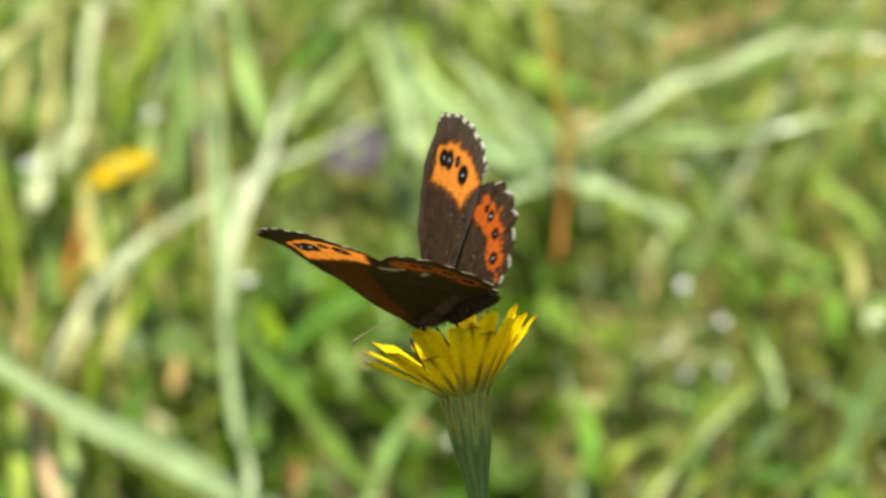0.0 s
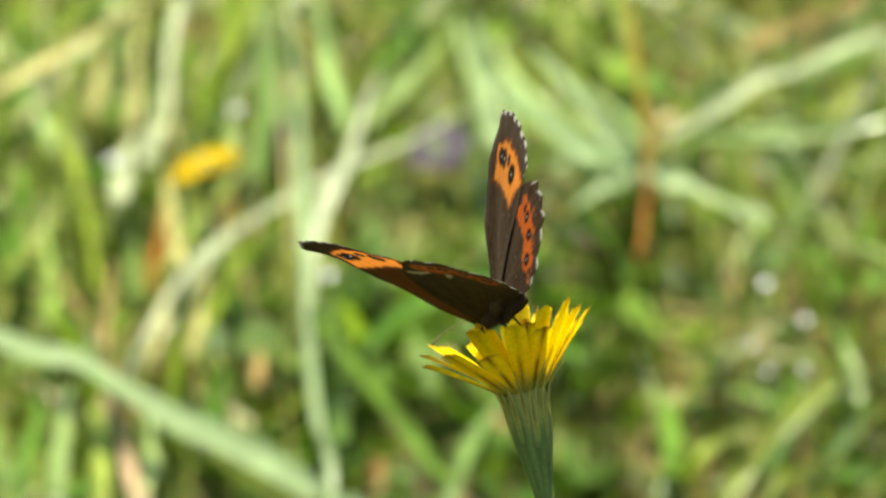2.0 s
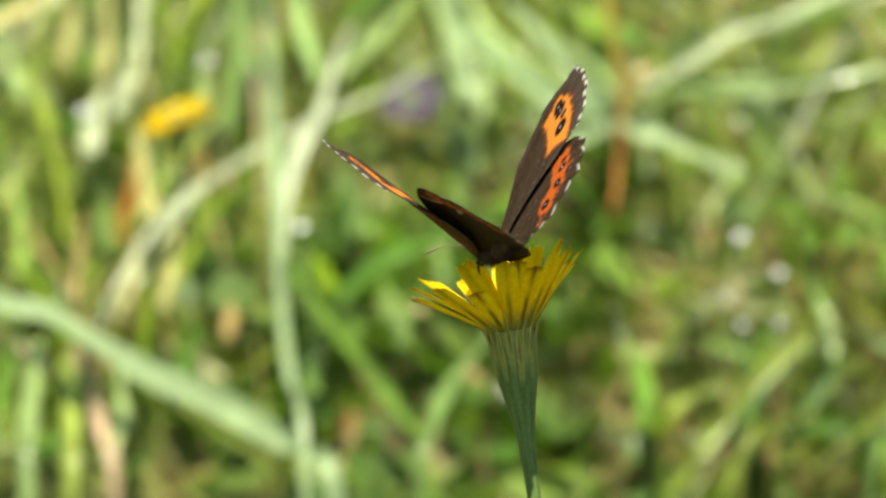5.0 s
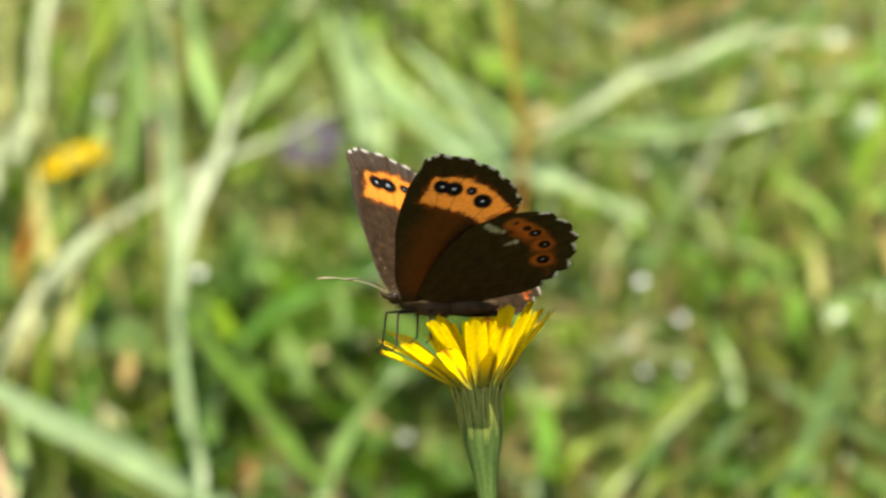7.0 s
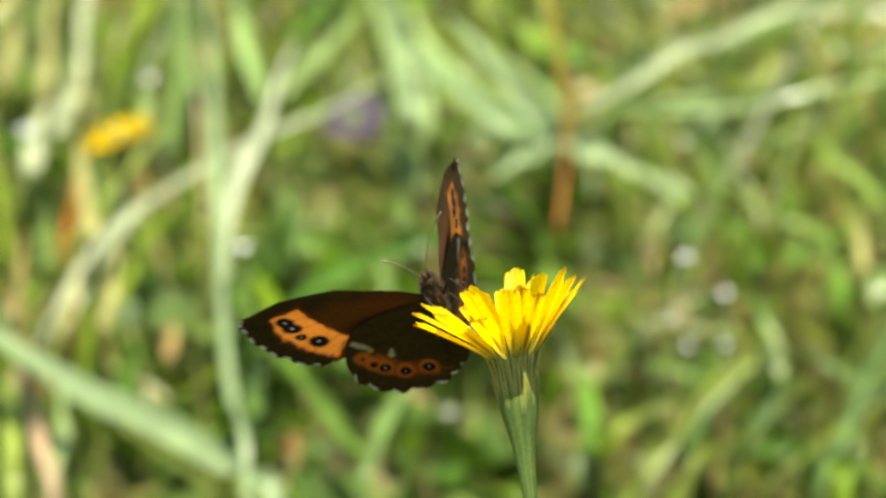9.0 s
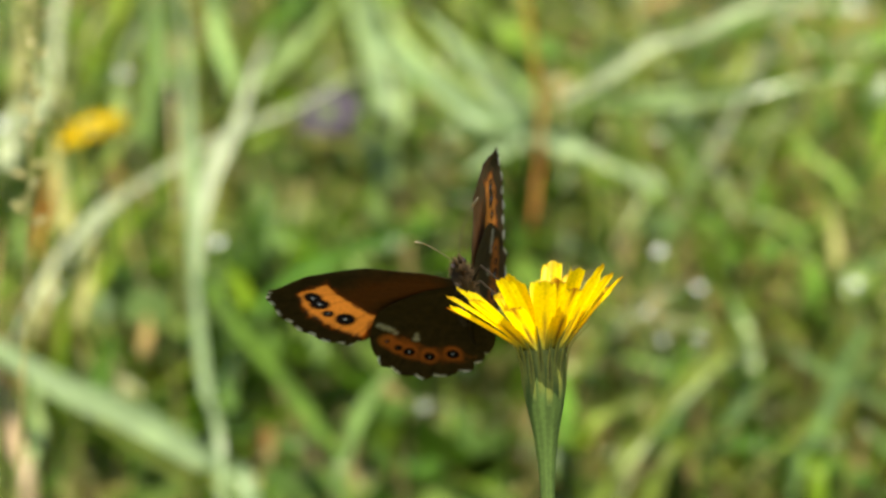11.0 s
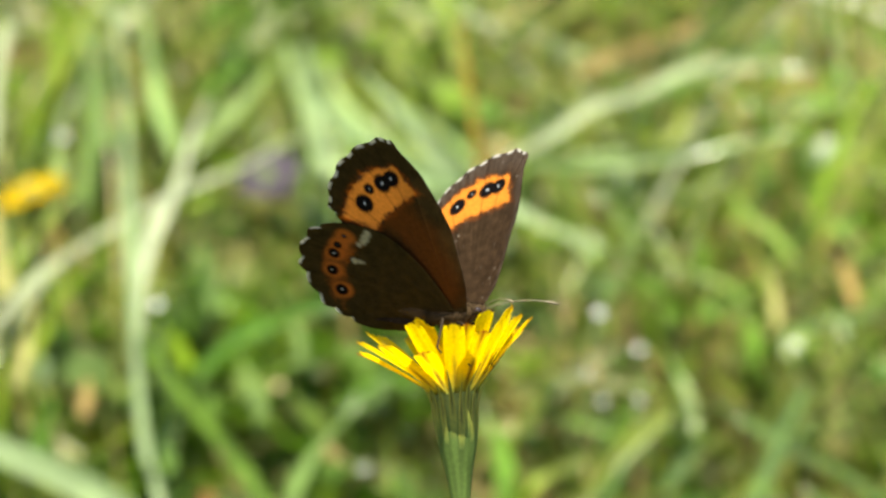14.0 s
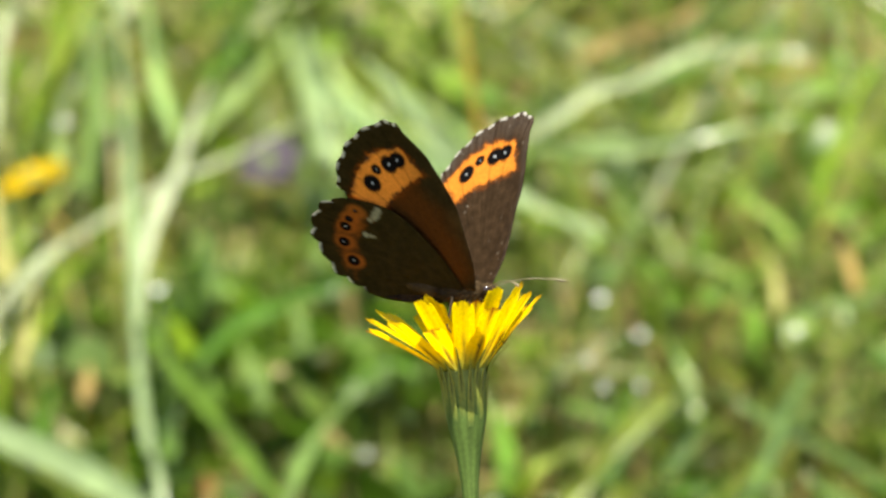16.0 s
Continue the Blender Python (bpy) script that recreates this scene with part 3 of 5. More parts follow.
grass_blade([(0.067, 0.596, 0.200), (0.056, 0.588, 0.198), (0.046, 0.581, 0.195), (0.038, 0.576, 0.194), (0.031, 0.567, 0.191), (0.023, 0.559, 0.188), (0.017, 0.553, 0.186), (0.015, 0.650, 0.162)], 0.0028, 0.6, SILVER, "broad pale grass blade arching over the meadow")
grass_blade([(0.081, 0.616, 0.201), (0.074, 0.609, 0.199), (0.066, 0.604, 0.197), (0.057, 0.596, 0.195), (0.048, 0.588, 0.192), (0.047, 0.676, 0.171)], 0.0042, 0.6, DULL, "broad grey-green grass blade arching over")
grass_blade([(0.082, 0.594, 0.184), (0.069, 0.591, 0.182), (0.056, 0.588, 0.181), (0.042, 0.585, 0.181), (0.029, 0.582, 0.180), (0.021, 0.579, 0.178), (0.019, 0.647, 0.161)], 0.0022, 0.6, PALE_HIGH, "pale grass stalk lying almost level")
grass_blade([(0.012, 0.646, 0.190), (0.022, 0.639, 0.188), (0.033, 0.630, 0.185), (0.040, 0.623, 0.182), (0.044, 0.671, 0.169)], 0.0024, 0.6, DULL_OLIVE, "olive-green stalk lying slanted")
grass_blade([(0.066, 0.660, 0.195), (0.053, 0.651, 0.192), (0.041, 0.643, 0.189), (0.035, 0.637, 0.187), (0.033, 0.685, 0.175)], 0.0028, 0.6, TAN, "tan withered grass blade lying level")
grass_blade([(0.073, 0.592, 0.183), (0.078, 0.580, 0.179), (0.083, 0.566, 0.174), (0.085, 0.553, 0.170), (0.092, 0.620, 0.150)], 0.0012, 0.6, TAN, "thin tan dry stalk")
grass_blade([(0.066, 0.623, 0.188), (0.070, 0.615, 0.185), (0.074, 0.605, 0.182), (0.079, 0.663, 0.166)], 0.0012, 0.6, TAN, "thin tan dry stalk")
grass_blade([(0.102, 0.640, 0.188), (0.093, 0.637, 0.187), (0.084, 0.633, 0.186), (0.077, 0.627, 0.184), (0.077, 0.676, 0.171)], 0.0021, 0.6, TAN, "orange-tinged dry grass leaf")
grass_blade([(0.098, 0.568, 0.202), (0.092, 0.554, 0.197), (0.088, 0.538, 0.192), (0.084, 0.525, 0.188), (0.082, 0.513, 0.184), (0.088, 0.628, 0.153)], 0.0032, 0.12, LIME, "bright yellow-green grass leaf")
grass_blade([(0.081, 0.665, 0.197), (0.079, 0.637, 0.187), (0.077, 0.614, 0.179), (0.076, 0.592, 0.172), (0.078, 0.639, 0.154)], 0.0024, 0.6, MID, "green upright grass blade standing in the meadow")
grass_blade([(0.041, 0.623, 0.182), (0.046, 0.618, 0.181), (0.050, 0.613, 0.179), (0.054, 0.605, 0.176), (0.058, 0.653, 0.163)], 0.0035, 0.12, OLIVE, "yellow-green leaf in the grass")
grass_blade([(0.015, 0.623, 0.182), (0.019, 0.618, 0.181), (0.023, 0.613, 0.179), (0.025, 0.603, 0.175), (0.028, 0.651, 0.161)], 0.0042, 0.12, OLIVE, "yellow-green leaf in the grass")
grass_blade([(0.063, 0.651, 0.192), (0.065, 0.637, 0.187), (0.069, 0.630, 0.185), (0.077, 0.625, 0.183), (0.084, 0.673, 0.171)], 0.0028, 0.6, DULL, "grey-green leaf bent over")
grass_blade([(0.026, 0.573, 0.171), (0.031, 0.568, 0.169), (0.036, 0.560, 0.167), (0.039, 0.552, 0.164), (0.042, 0.609, 0.147)], 0.0017, 0.12, PALE, "pale green leaf bending down")
grass_blade([(0.039, 0.582, 0.174), (0.043, 0.574, 0.171), (0.046, 0.567, 0.169), (0.047, 0.558, 0.166), (0.051, 0.616, 0.149)], 0.0030, 0.12, DULL, "grey-green leaf low in the grass")
grass_blade([(0.048, 0.564, 0.168), (0.052, 0.557, 0.166), (0.057, 0.551, 0.164), (0.065, 0.546, 0.162), (0.070, 0.537, 0.159), (0.077, 0.594, 0.141)], 0.0017, 0.12, PALE, "pale green leaf curving along the ground")
grass_blade([(0.062, 0.588, 0.176), (0.068, 0.583, 0.174), (0.071, 0.572, 0.171), (0.077, 0.563, 0.168), (0.081, 0.554, 0.164), (0.087, 0.611, 0.147)], 0.0018, 0.12, PALE, "pale leaf curving over a dark gap")
grass_blade([(0.030, 0.598, 0.174), (0.040, 0.589, 0.171), (0.050, 0.594, 0.172), (0.060, 0.589, 0.171), (0.067, 0.637, 0.158)], 0.0017, 0.6, DULL, "grey-green leaf in the grass")
grass_blade([(0.084, 0.573, 0.171), (0.089, 0.567, 0.169), (0.093, 0.560, 0.167), (0.097, 0.552, 0.164), (0.104, 0.609, 0.147)], 0.0015, 0.12, PALE, "pale bent leaf in the grass")
grass_blade([(0.074, 0.544, 0.167), (0.075, 0.537, 0.164), (0.075, 0.527, 0.161), (0.075, 0.519, 0.159), (0.079, 0.586, 0.139)], 0.0026, 0.12, CREAM, "cream withered leaf in the grass")
grass_blade([(0.088, 0.552, 0.169), (0.090, 0.544, 0.167), (0.091, 0.537, 0.164), (0.092, 0.527, 0.161), (0.098, 0.594, 0.141)], 0.0027, 0.12, TAN, "orange-tan withered leaf in the grass")
grass_blade([(0.096, 0.526, 0.161), (0.087, 0.523, 0.160), (0.080, 0.521, 0.159), (0.075, 0.518, 0.158), (0.077, 0.586, 0.140)], 0.0023, 0.6, DULL, "whitish grass leaf lying level")
grass_blade([(0.067, 0.545, 0.162), (0.069, 0.533, 0.158), (0.070, 0.525, 0.155), (0.069, 0.513, 0.151), (0.072, 0.570, 0.132)], 0.0041, 0.12, MID, "vivid green leaf low in the grass")
grass_blade([(0.044, 0.559, 0.161), (0.050, 0.557, 0.160), (0.053, 0.551, 0.158), (0.055, 0.541, 0.154), (0.059, 0.588, 0.139)], 0.0042, 0.12, MID, "vivid green leaf low in the grass")
grass_blade([(0.052, 0.523, 0.154), (0.054, 0.513, 0.151), (0.055, 0.504, 0.148), (0.055, 0.495, 0.145), (0.058, 0.552, 0.126)], 0.0030, 0.12, DULL, "short whitish-green grass leaf")
grass_blade([(0.050, 0.473, 0.155), (0.043, 0.464, 0.152), (0.038, 0.454, 0.149), (0.033, 0.443, 0.145), (0.027, 0.430, 0.141), (0.025, 0.425, 0.090)], 0.0024, 0.6, DULL_OLIVE, "olive-green grass blade slanting to the ground")
grass_blade([(0.061, 0.464, 0.152), (0.051, 0.450, 0.147), (0.044, 0.441, 0.145), (0.036, 0.429, 0.141), (0.032, 0.424, 0.090)], 0.0023, 0.6, DULL_OLIVE, "olive-green grass blade slanting to the ground")
grass_blade([(0.056, 0.451, 0.154), (0.053, 0.444, 0.152), (0.050, 0.439, 0.150), (0.047, 0.432, 0.148), (0.050, 0.528, 0.118)], 0.0029, 0.12, DULL, "pale yellow-green leaf low in the grass")
grass_blade([(0.078, 0.470, 0.160), (0.073, 0.457, 0.156), (0.069, 0.443, 0.151), (0.065, 0.430, 0.147), (0.061, 0.418, 0.143), (0.060, 0.414, 0.086)], 0.0027, 0.6, DULL, "grey-green grass blade slanting to the ground")
grass_blade([(0.094, 0.521, 0.159), (0.088, 0.508, 0.155), (0.082, 0.496, 0.151), (0.077, 0.483, 0.147), (0.079, 0.550, 0.124)], 0.0021, 0.6, DULL_OLIVE, "brownish green stalk leaning over")
grass_blade([(0.091, 0.451, 0.142), (0.085, 0.460, 0.145), (0.078, 0.466, 0.147), (0.072, 0.472, 0.149), (0.065, 0.480, 0.151), (0.061, 0.483, 0.153), (0.062, 0.561, 0.133)], 0.0026, 0.6, DULL, "pale grass blade bowed over")
grass_blade([(0.061, 0.440, 0.144), (0.064, 0.436, 0.143), (0.066, 0.432, 0.142), (0.066, 0.424, 0.139), (0.066, 0.421, 0.089)], 0.0039, 0.12, LIME, "bright yellow-green leaf low in the grass")
grass_blade([(0.071, 0.450, 0.142), (0.072, 0.446, 0.140), (0.073, 0.440, 0.139), (0.072, 0.434, 0.136), (0.072, 0.431, 0.092)], 0.0031, 0.12, DULL_OLIVE, "yellow-green leaf low in the grass")
grass_blade([(0.077, 0.465, 0.141), (0.080, 0.461, 0.139), (0.083, 0.456, 0.138), (0.087, 0.447, 0.135), (0.089, 0.444, 0.097)], 0.0030, 0.12, DULL, "pale green leaf low in the grass")
grass_blade([(0.023, 0.468, 0.142), (0.029, 0.472, 0.143), (0.034, 0.474, 0.144), (0.038, 0.474, 0.144), (0.042, 0.541, 0.125)], 0.0032, 0.12, DULL_OLIVE, "yellowish leaf lying low")
grass_blade([(0.029, 0.499, 0.146), (0.034, 0.496, 0.145), (0.039, 0.494, 0.144), (0.043, 0.491, 0.143), (0.047, 0.548, 0.127)], 0.0025, 0.12, MID, "pale leaf lying low")
grass_blade([(0.046, 0.479, 0.146), (0.042, 0.473, 0.143), (0.038, 0.465, 0.141), (0.035, 0.458, 0.139), (0.036, 0.525, 0.117)], 0.0030, 0.12, DULL, "pale green leaf low in the grass")
grass_blade([(0.014, 0.489, 0.149), (0.017, 0.479, 0.146), (0.018, 0.468, 0.142), (0.017, 0.456, 0.138), (0.018, 0.523, 0.115)], 0.0041, 0.12, MID, "grey-green leaf low in the grass")
grass_blade([(0.045, 0.466, 0.135), (0.050, 0.468, 0.136), (0.057, 0.470, 0.136), (0.061, 0.466, 0.135), (0.067, 0.523, 0.117)], 0.0041, 0.12, MID, "green leaf low in the grass")
grass_blade([(0.026, 0.513, 0.151), (0.037, 0.510, 0.150), (0.048, 0.509, 0.149), (0.059, 0.505, 0.148), (0.067, 0.562, 0.131)], 0.0015, 0.6, DULL_OLIVE, "olive-green leaf lying level")
grass_blade([(-0.125, 0.474, 0.166), (-0.111, 0.464, 0.163), (-0.101, 0.459, 0.162), (-0.091, 0.449, 0.159), (-0.079, 0.439, 0.155), (-0.068, 0.430, 0.153), (-0.058, 0.421, 0.150), (-0.049, 0.410, 0.147), (-0.042, 0.399, 0.143), (-0.039, 0.395, 0.080)], 0.0064, 0.6, SAGE_PALE, "wide pale green grass blade arching low")
grass_blade([(-0.073, 0.428, 0.152), (-0.064, 0.419, 0.149), (-0.055, 0.409, 0.146), (-0.048, 0.399, 0.143), (-0.046, 0.396, 0.080)], 0.0027, 0.6, DULL_OLIVE, "yellow-green grass blade arching low")
grass_blade([(-0.056, 0.508, 0.161), (-0.050, 0.493, 0.156), (-0.042, 0.478, 0.151), (-0.036, 0.465, 0.147), (-0.030, 0.452, 0.142), (-0.026, 0.438, 0.138), (-0.024, 0.433, 0.093)], 0.0031, 0.6, MID, "olive-green grass blade slanting down")
grass_blade([(-0.009, 0.457, 0.161), (-0.014, 0.449, 0.159), (-0.019, 0.439, 0.156), (-0.023, 0.427, 0.152), (-0.025, 0.416, 0.148), (-0.026, 0.405, 0.145), (-0.026, 0.401, 0.082)], 0.0028, 0.12, DULL, "grey-green grass blade with a curved tip")
grass_blade([(-0.036, 0.510, 0.156), (-0.034, 0.502, 0.153), (-0.032, 0.494, 0.150), (-0.031, 0.485, 0.147), (-0.032, 0.552, 0.126)], 0.0037, 0.12, DULL, "short broad pale green leaf")
grass_blade([(-0.028, 0.541, 0.160), (-0.026, 0.533, 0.158), (-0.024, 0.525, 0.155), (-0.024, 0.515, 0.151), (-0.025, 0.572, 0.133)], 0.0028, 0.12, DULL, "pale leaf low in the grass")
grass_blade([(-0.054, 0.536, 0.159), (-0.052, 0.529, 0.156), (-0.049, 0.523, 0.154), (-0.046, 0.515, 0.151), (-0.048, 0.572, 0.134)], 0.0035, 0.12, LIME, "vivid yellow-green leaf low in the grass")
grass_blade([(-0.045, 0.513, 0.151), (-0.038, 0.526, 0.155), (-0.028, 0.535, 0.158), (-0.017, 0.542, 0.160), (-0.010, 0.545, 0.162), (-0.007, 0.604, 0.148)], 0.0043, 0.6, MID, "broad green grass leaf bending over low")
grass_blade([(-0.049, 0.561, 0.161), (-0.042, 0.551, 0.158), (-0.036, 0.547, 0.156), (-0.029, 0.534, 0.152), (-0.026, 0.582, 0.136)], 0.0042, 0.6, MID, "broad green grass leaf bending over low")
grass_blade([(-0.017, 0.499, 0.146), (-0.011, 0.509, 0.149), (-0.005, 0.513, 0.151), (0.001, 0.509, 0.149), (0.004, 0.566, 0.133)], 0.0030, 0.12, MID, "vivid green leaf bowed over")
grass_blade([(-0.047, 0.573, 0.171), (-0.045, 0.558, 0.166), (-0.043, 0.545, 0.162), (-0.042, 0.533, 0.158), (-0.044, 0.590, 0.139)], 0.0032, 0.12, DULL, "grey-green leaf low in the grass")
grass_blade([(-0.020, 0.599, 0.180), (-0.019, 0.588, 0.176), (-0.018, 0.573, 0.171), (-0.017, 0.558, 0.166), (-0.018, 0.615, 0.147)], 0.0025, 0.6, PALE_HIGH, "pale green upright grass blade standing in the meadow")
grass_blade([(-0.026, 0.603, 0.175), (-0.022, 0.585, 0.169), (-0.021, 0.568, 0.164), (-0.021, 0.553, 0.159), (-0.022, 0.600, 0.142)], 0.0035, 0.6, DULL, "grey-green upright grass blade standing in the meadow")
grass_blade([(-0.079, 0.521, 0.165), (-0.079, 0.510, 0.161), (-0.080, 0.497, 0.157), (-0.080, 0.487, 0.154), (-0.086, 0.564, 0.130)], 0.0031, 0.12, CREAM, "withered cream-coloured grass leaf")
grass_blade([(-0.062, 0.541, 0.172), (-0.070, 0.531, 0.168), (-0.074, 0.521, 0.165), (-0.076, 0.509, 0.161), (-0.078, 0.495, 0.157), (-0.083, 0.572, 0.132)], 0.0027, 0.12, OLIVE, "yellow-green grass leaf leaning low")
grass_blade([(-0.087, 0.518, 0.164), (-0.087, 0.508, 0.160), (-0.088, 0.497, 0.157), (-0.089, 0.485, 0.153), (-0.095, 0.562, 0.129)], 0.0027, 0.12, CREAM, "withered cream-coloured grass leaf")
grass_blade([(-0.080, 0.509, 0.149), (-0.084, 0.503, 0.147), (-0.088, 0.499, 0.146), (-0.094, 0.497, 0.145), (-0.101, 0.554, 0.129)], 0.0039, 0.6, DULL_OLIVE, "yellow-green leaf lying low")
grass_blade([(-0.074, 0.509, 0.149), (-0.075, 0.499, 0.146), (-0.076, 0.491, 0.143), (-0.076, 0.483, 0.141), (-0.080, 0.540, 0.122)], 0.0041, 0.12, MID, "dark green leaf low in the grass")
grass_blade([(-0.067, 0.503, 0.153), (-0.067, 0.495, 0.151), (-0.067, 0.487, 0.148), (-0.071, 0.554, 0.127)], 0.0030, 0.12, TAN, "tan withered leaf sheath")
grass_blade([(-0.048, 0.499, 0.146), (-0.050, 0.493, 0.144), (-0.050, 0.485, 0.142), (-0.049, 0.477, 0.139), (-0.051, 0.534, 0.120)], 0.0032, 0.12, DULL, "pale green leaf low in the grass")
grass_blade([(-0.092, 0.564, 0.216), (-0.100, 0.552, 0.212), (-0.110, 0.540, 0.208), (-0.121, 0.526, 0.204), (-0.130, 0.515, 0.200), (-0.150, 0.659, 0.164)], 0.0027, 0.6, STRAW, "straw-yellow stalk lying across other grass")
grass_blade([(-0.090, 0.622, 0.203), (-0.091, 0.601, 0.196), (-0.091, 0.583, 0.190), (-0.092, 0.565, 0.185), (-0.094, 0.549, 0.180), (-0.101, 0.636, 0.155)], 0.0034, 0.6, SILVER, "whitish upright grass blade standing in the meadow")
grass_blade([(-0.100, 0.642, 0.199), (-0.100, 0.619, 0.192), (-0.099, 0.600, 0.185), (-0.099, 0.584, 0.180), (-0.104, 0.651, 0.160)], 0.0027, 0.6, CREAM, "cream-coloured upright grass blade standing in the meadow")
# sun glare is in the whitish colour of this leaf
grass_blade([(-0.097, 0.575, 0.182), (-0.099, 0.565, 0.179), (-0.099, 0.556, 0.176), (-0.099, 0.546, 0.173), (-0.105, 0.623, 0.152)], 0.0043, 0.12, SILVER, "broad leaf with its sun glare painted whitish")
grass_blade([(-0.110, 0.636, 0.192), (-0.108, 0.624, 0.188), (-0.108, 0.612, 0.184), (-0.110, 0.601, 0.180), (-0.116, 0.659, 0.164)], 0.0035, 0.12, CREAM, "pale yellow-green leaf in the grass")
grass_blade([(-0.116, 0.582, 0.185), (-0.111, 0.569, 0.180), (-0.107, 0.549, 0.174), (-0.103, 0.525, 0.166), (-0.101, 0.511, 0.162), (-0.106, 0.587, 0.137)], 0.0027, 0.6, OLIVE, "yellow-green grass blade leaning over")
grass_blade([(-0.116, 0.547, 0.173), (-0.113, 0.530, 0.168), (-0.111, 0.515, 0.163), (-0.109, 0.499, 0.158), (-0.115, 0.575, 0.133)], 0.0031, 0.12, PALE, "pale green upright grass blade standing in the meadow")
grass_blade([(-0.124, 0.611, 0.184), (-0.121, 0.603, 0.181), (-0.118, 0.595, 0.178), (-0.115, 0.586, 0.175), (-0.119, 0.644, 0.159)], 0.0032, 0.12, PALE_HIGH, "pale green leaf in the grass")
grass_blade([(-0.090, 0.561, 0.178), (-0.088, 0.546, 0.173), (-0.086, 0.533, 0.169), (-0.085, 0.521, 0.165), (-0.090, 0.597, 0.142)], 0.0035, 0.12, CREAM, "cream-coloured withered leaf")
grass_blade([(-0.090, 0.556, 0.171), (-0.090, 0.545, 0.167), (-0.091, 0.533, 0.163), (-0.091, 0.522, 0.160), (-0.096, 0.589, 0.139)], 0.0021, 0.12, BROWN, "reddish brown withered leaf")
grass_blade([(-0.098, 0.516, 0.169), (-0.098, 0.503, 0.165), (-0.098, 0.489, 0.160), (-0.098, 0.481, 0.158), (-0.105, 0.567, 0.132)], 0.0018, 0.12, TAN, "tan withered leaf sheath")
grass_blade([(-0.097, 0.467, 0.153), (-0.092, 0.452, 0.148), (-0.089, 0.437, 0.143), (-0.086, 0.423, 0.139), (-0.084, 0.418, 0.088)], 0.0028, 0.6, PINK, "pinkish dry grass sheath")
grass_blade([(-0.109, 0.470, 0.154), (-0.110, 0.454, 0.149), (-0.111, 0.437, 0.143), (-0.111, 0.424, 0.139), (-0.111, 0.419, 0.088)], 0.0031, 0.6, MID, "green upright grass blade standing in the meadow")
grass_blade([(-0.104, 0.469, 0.154), (-0.104, 0.454, 0.149), (-0.104, 0.437, 0.143), (-0.103, 0.424, 0.139), (-0.103, 0.419, 0.088)], 0.0036, 0.6, PALE_HIGH, "pale green upright grass blade standing in the meadow")
grass_blade([(-0.099, 0.473, 0.149), (-0.097, 0.459, 0.145), (-0.096, 0.446, 0.140), (-0.095, 0.433, 0.136), (-0.094, 0.428, 0.091)], 0.0038, 0.6, OLIVE_PALE, "yellow-green upright grass blade standing in the meadow")
grass_blade([(-0.088, 0.473, 0.149), (-0.087, 0.461, 0.145), (-0.086, 0.450, 0.142), (-0.087, 0.438, 0.138), (-0.087, 0.434, 0.093)], 0.0030, 0.6, PALE_HIGH, "grey-green upright grass blade standing in the meadow")
grass_blade([(-0.102, 0.577, 0.172), (-0.099, 0.561, 0.167), (-0.096, 0.544, 0.161), (-0.095, 0.530, 0.156), (-0.099, 0.587, 0.137)], 0.0035, 0.6, DULL, "grey-green upright grass blade standing in the meadow")
grass_blade([(-0.124, 0.589, 0.171), (-0.122, 0.576, 0.166), (-0.122, 0.561, 0.161), (-0.122, 0.547, 0.156), (-0.128, 0.594, 0.140)], 0.0042, 0.6, MID, "green upright grass blade standing in the meadow")
grass_blade([(-0.131, 0.656, 0.193), (-0.126, 0.637, 0.187), (-0.126, 0.616, 0.180), (-0.126, 0.600, 0.175), (-0.131, 0.648, 0.159)], 0.0042, 0.6, MID, "green upright grass blade standing in the meadow")
grass_blade([(-0.113, 0.456, 0.144), (-0.115, 0.447, 0.141), (-0.116, 0.438, 0.138), (-0.116, 0.434, 0.093)], 0.0034, 0.12, DULL, "pale green leaf low in the grass")
grass_blade([(-0.126, 0.484, 0.153), (-0.121, 0.468, 0.147), (-0.117, 0.453, 0.142), (-0.115, 0.434, 0.136), (-0.114, 0.426, 0.091)], 0.0034, 0.6, DULL, "grey-green upright grass blade standing in the meadow")
grass_blade([(-0.141, 0.618, 0.191), (-0.135, 0.586, 0.181), (-0.131, 0.559, 0.172), (-0.128, 0.534, 0.163), (-0.134, 0.600, 0.139)], 0.0033, 0.6, PALE_HIGH, "pale green upright grass blade standing in the meadow")
grass_blade([(-0.147, 0.637, 0.198), (-0.142, 0.604, 0.187), (-0.140, 0.564, 0.173), (-0.136, 0.526, 0.161), (-0.143, 0.591, 0.133)], 0.0033, 0.6, MID, "green upright grass blade standing in the meadow")


def mm(*p):
    return Vector(p) * MM


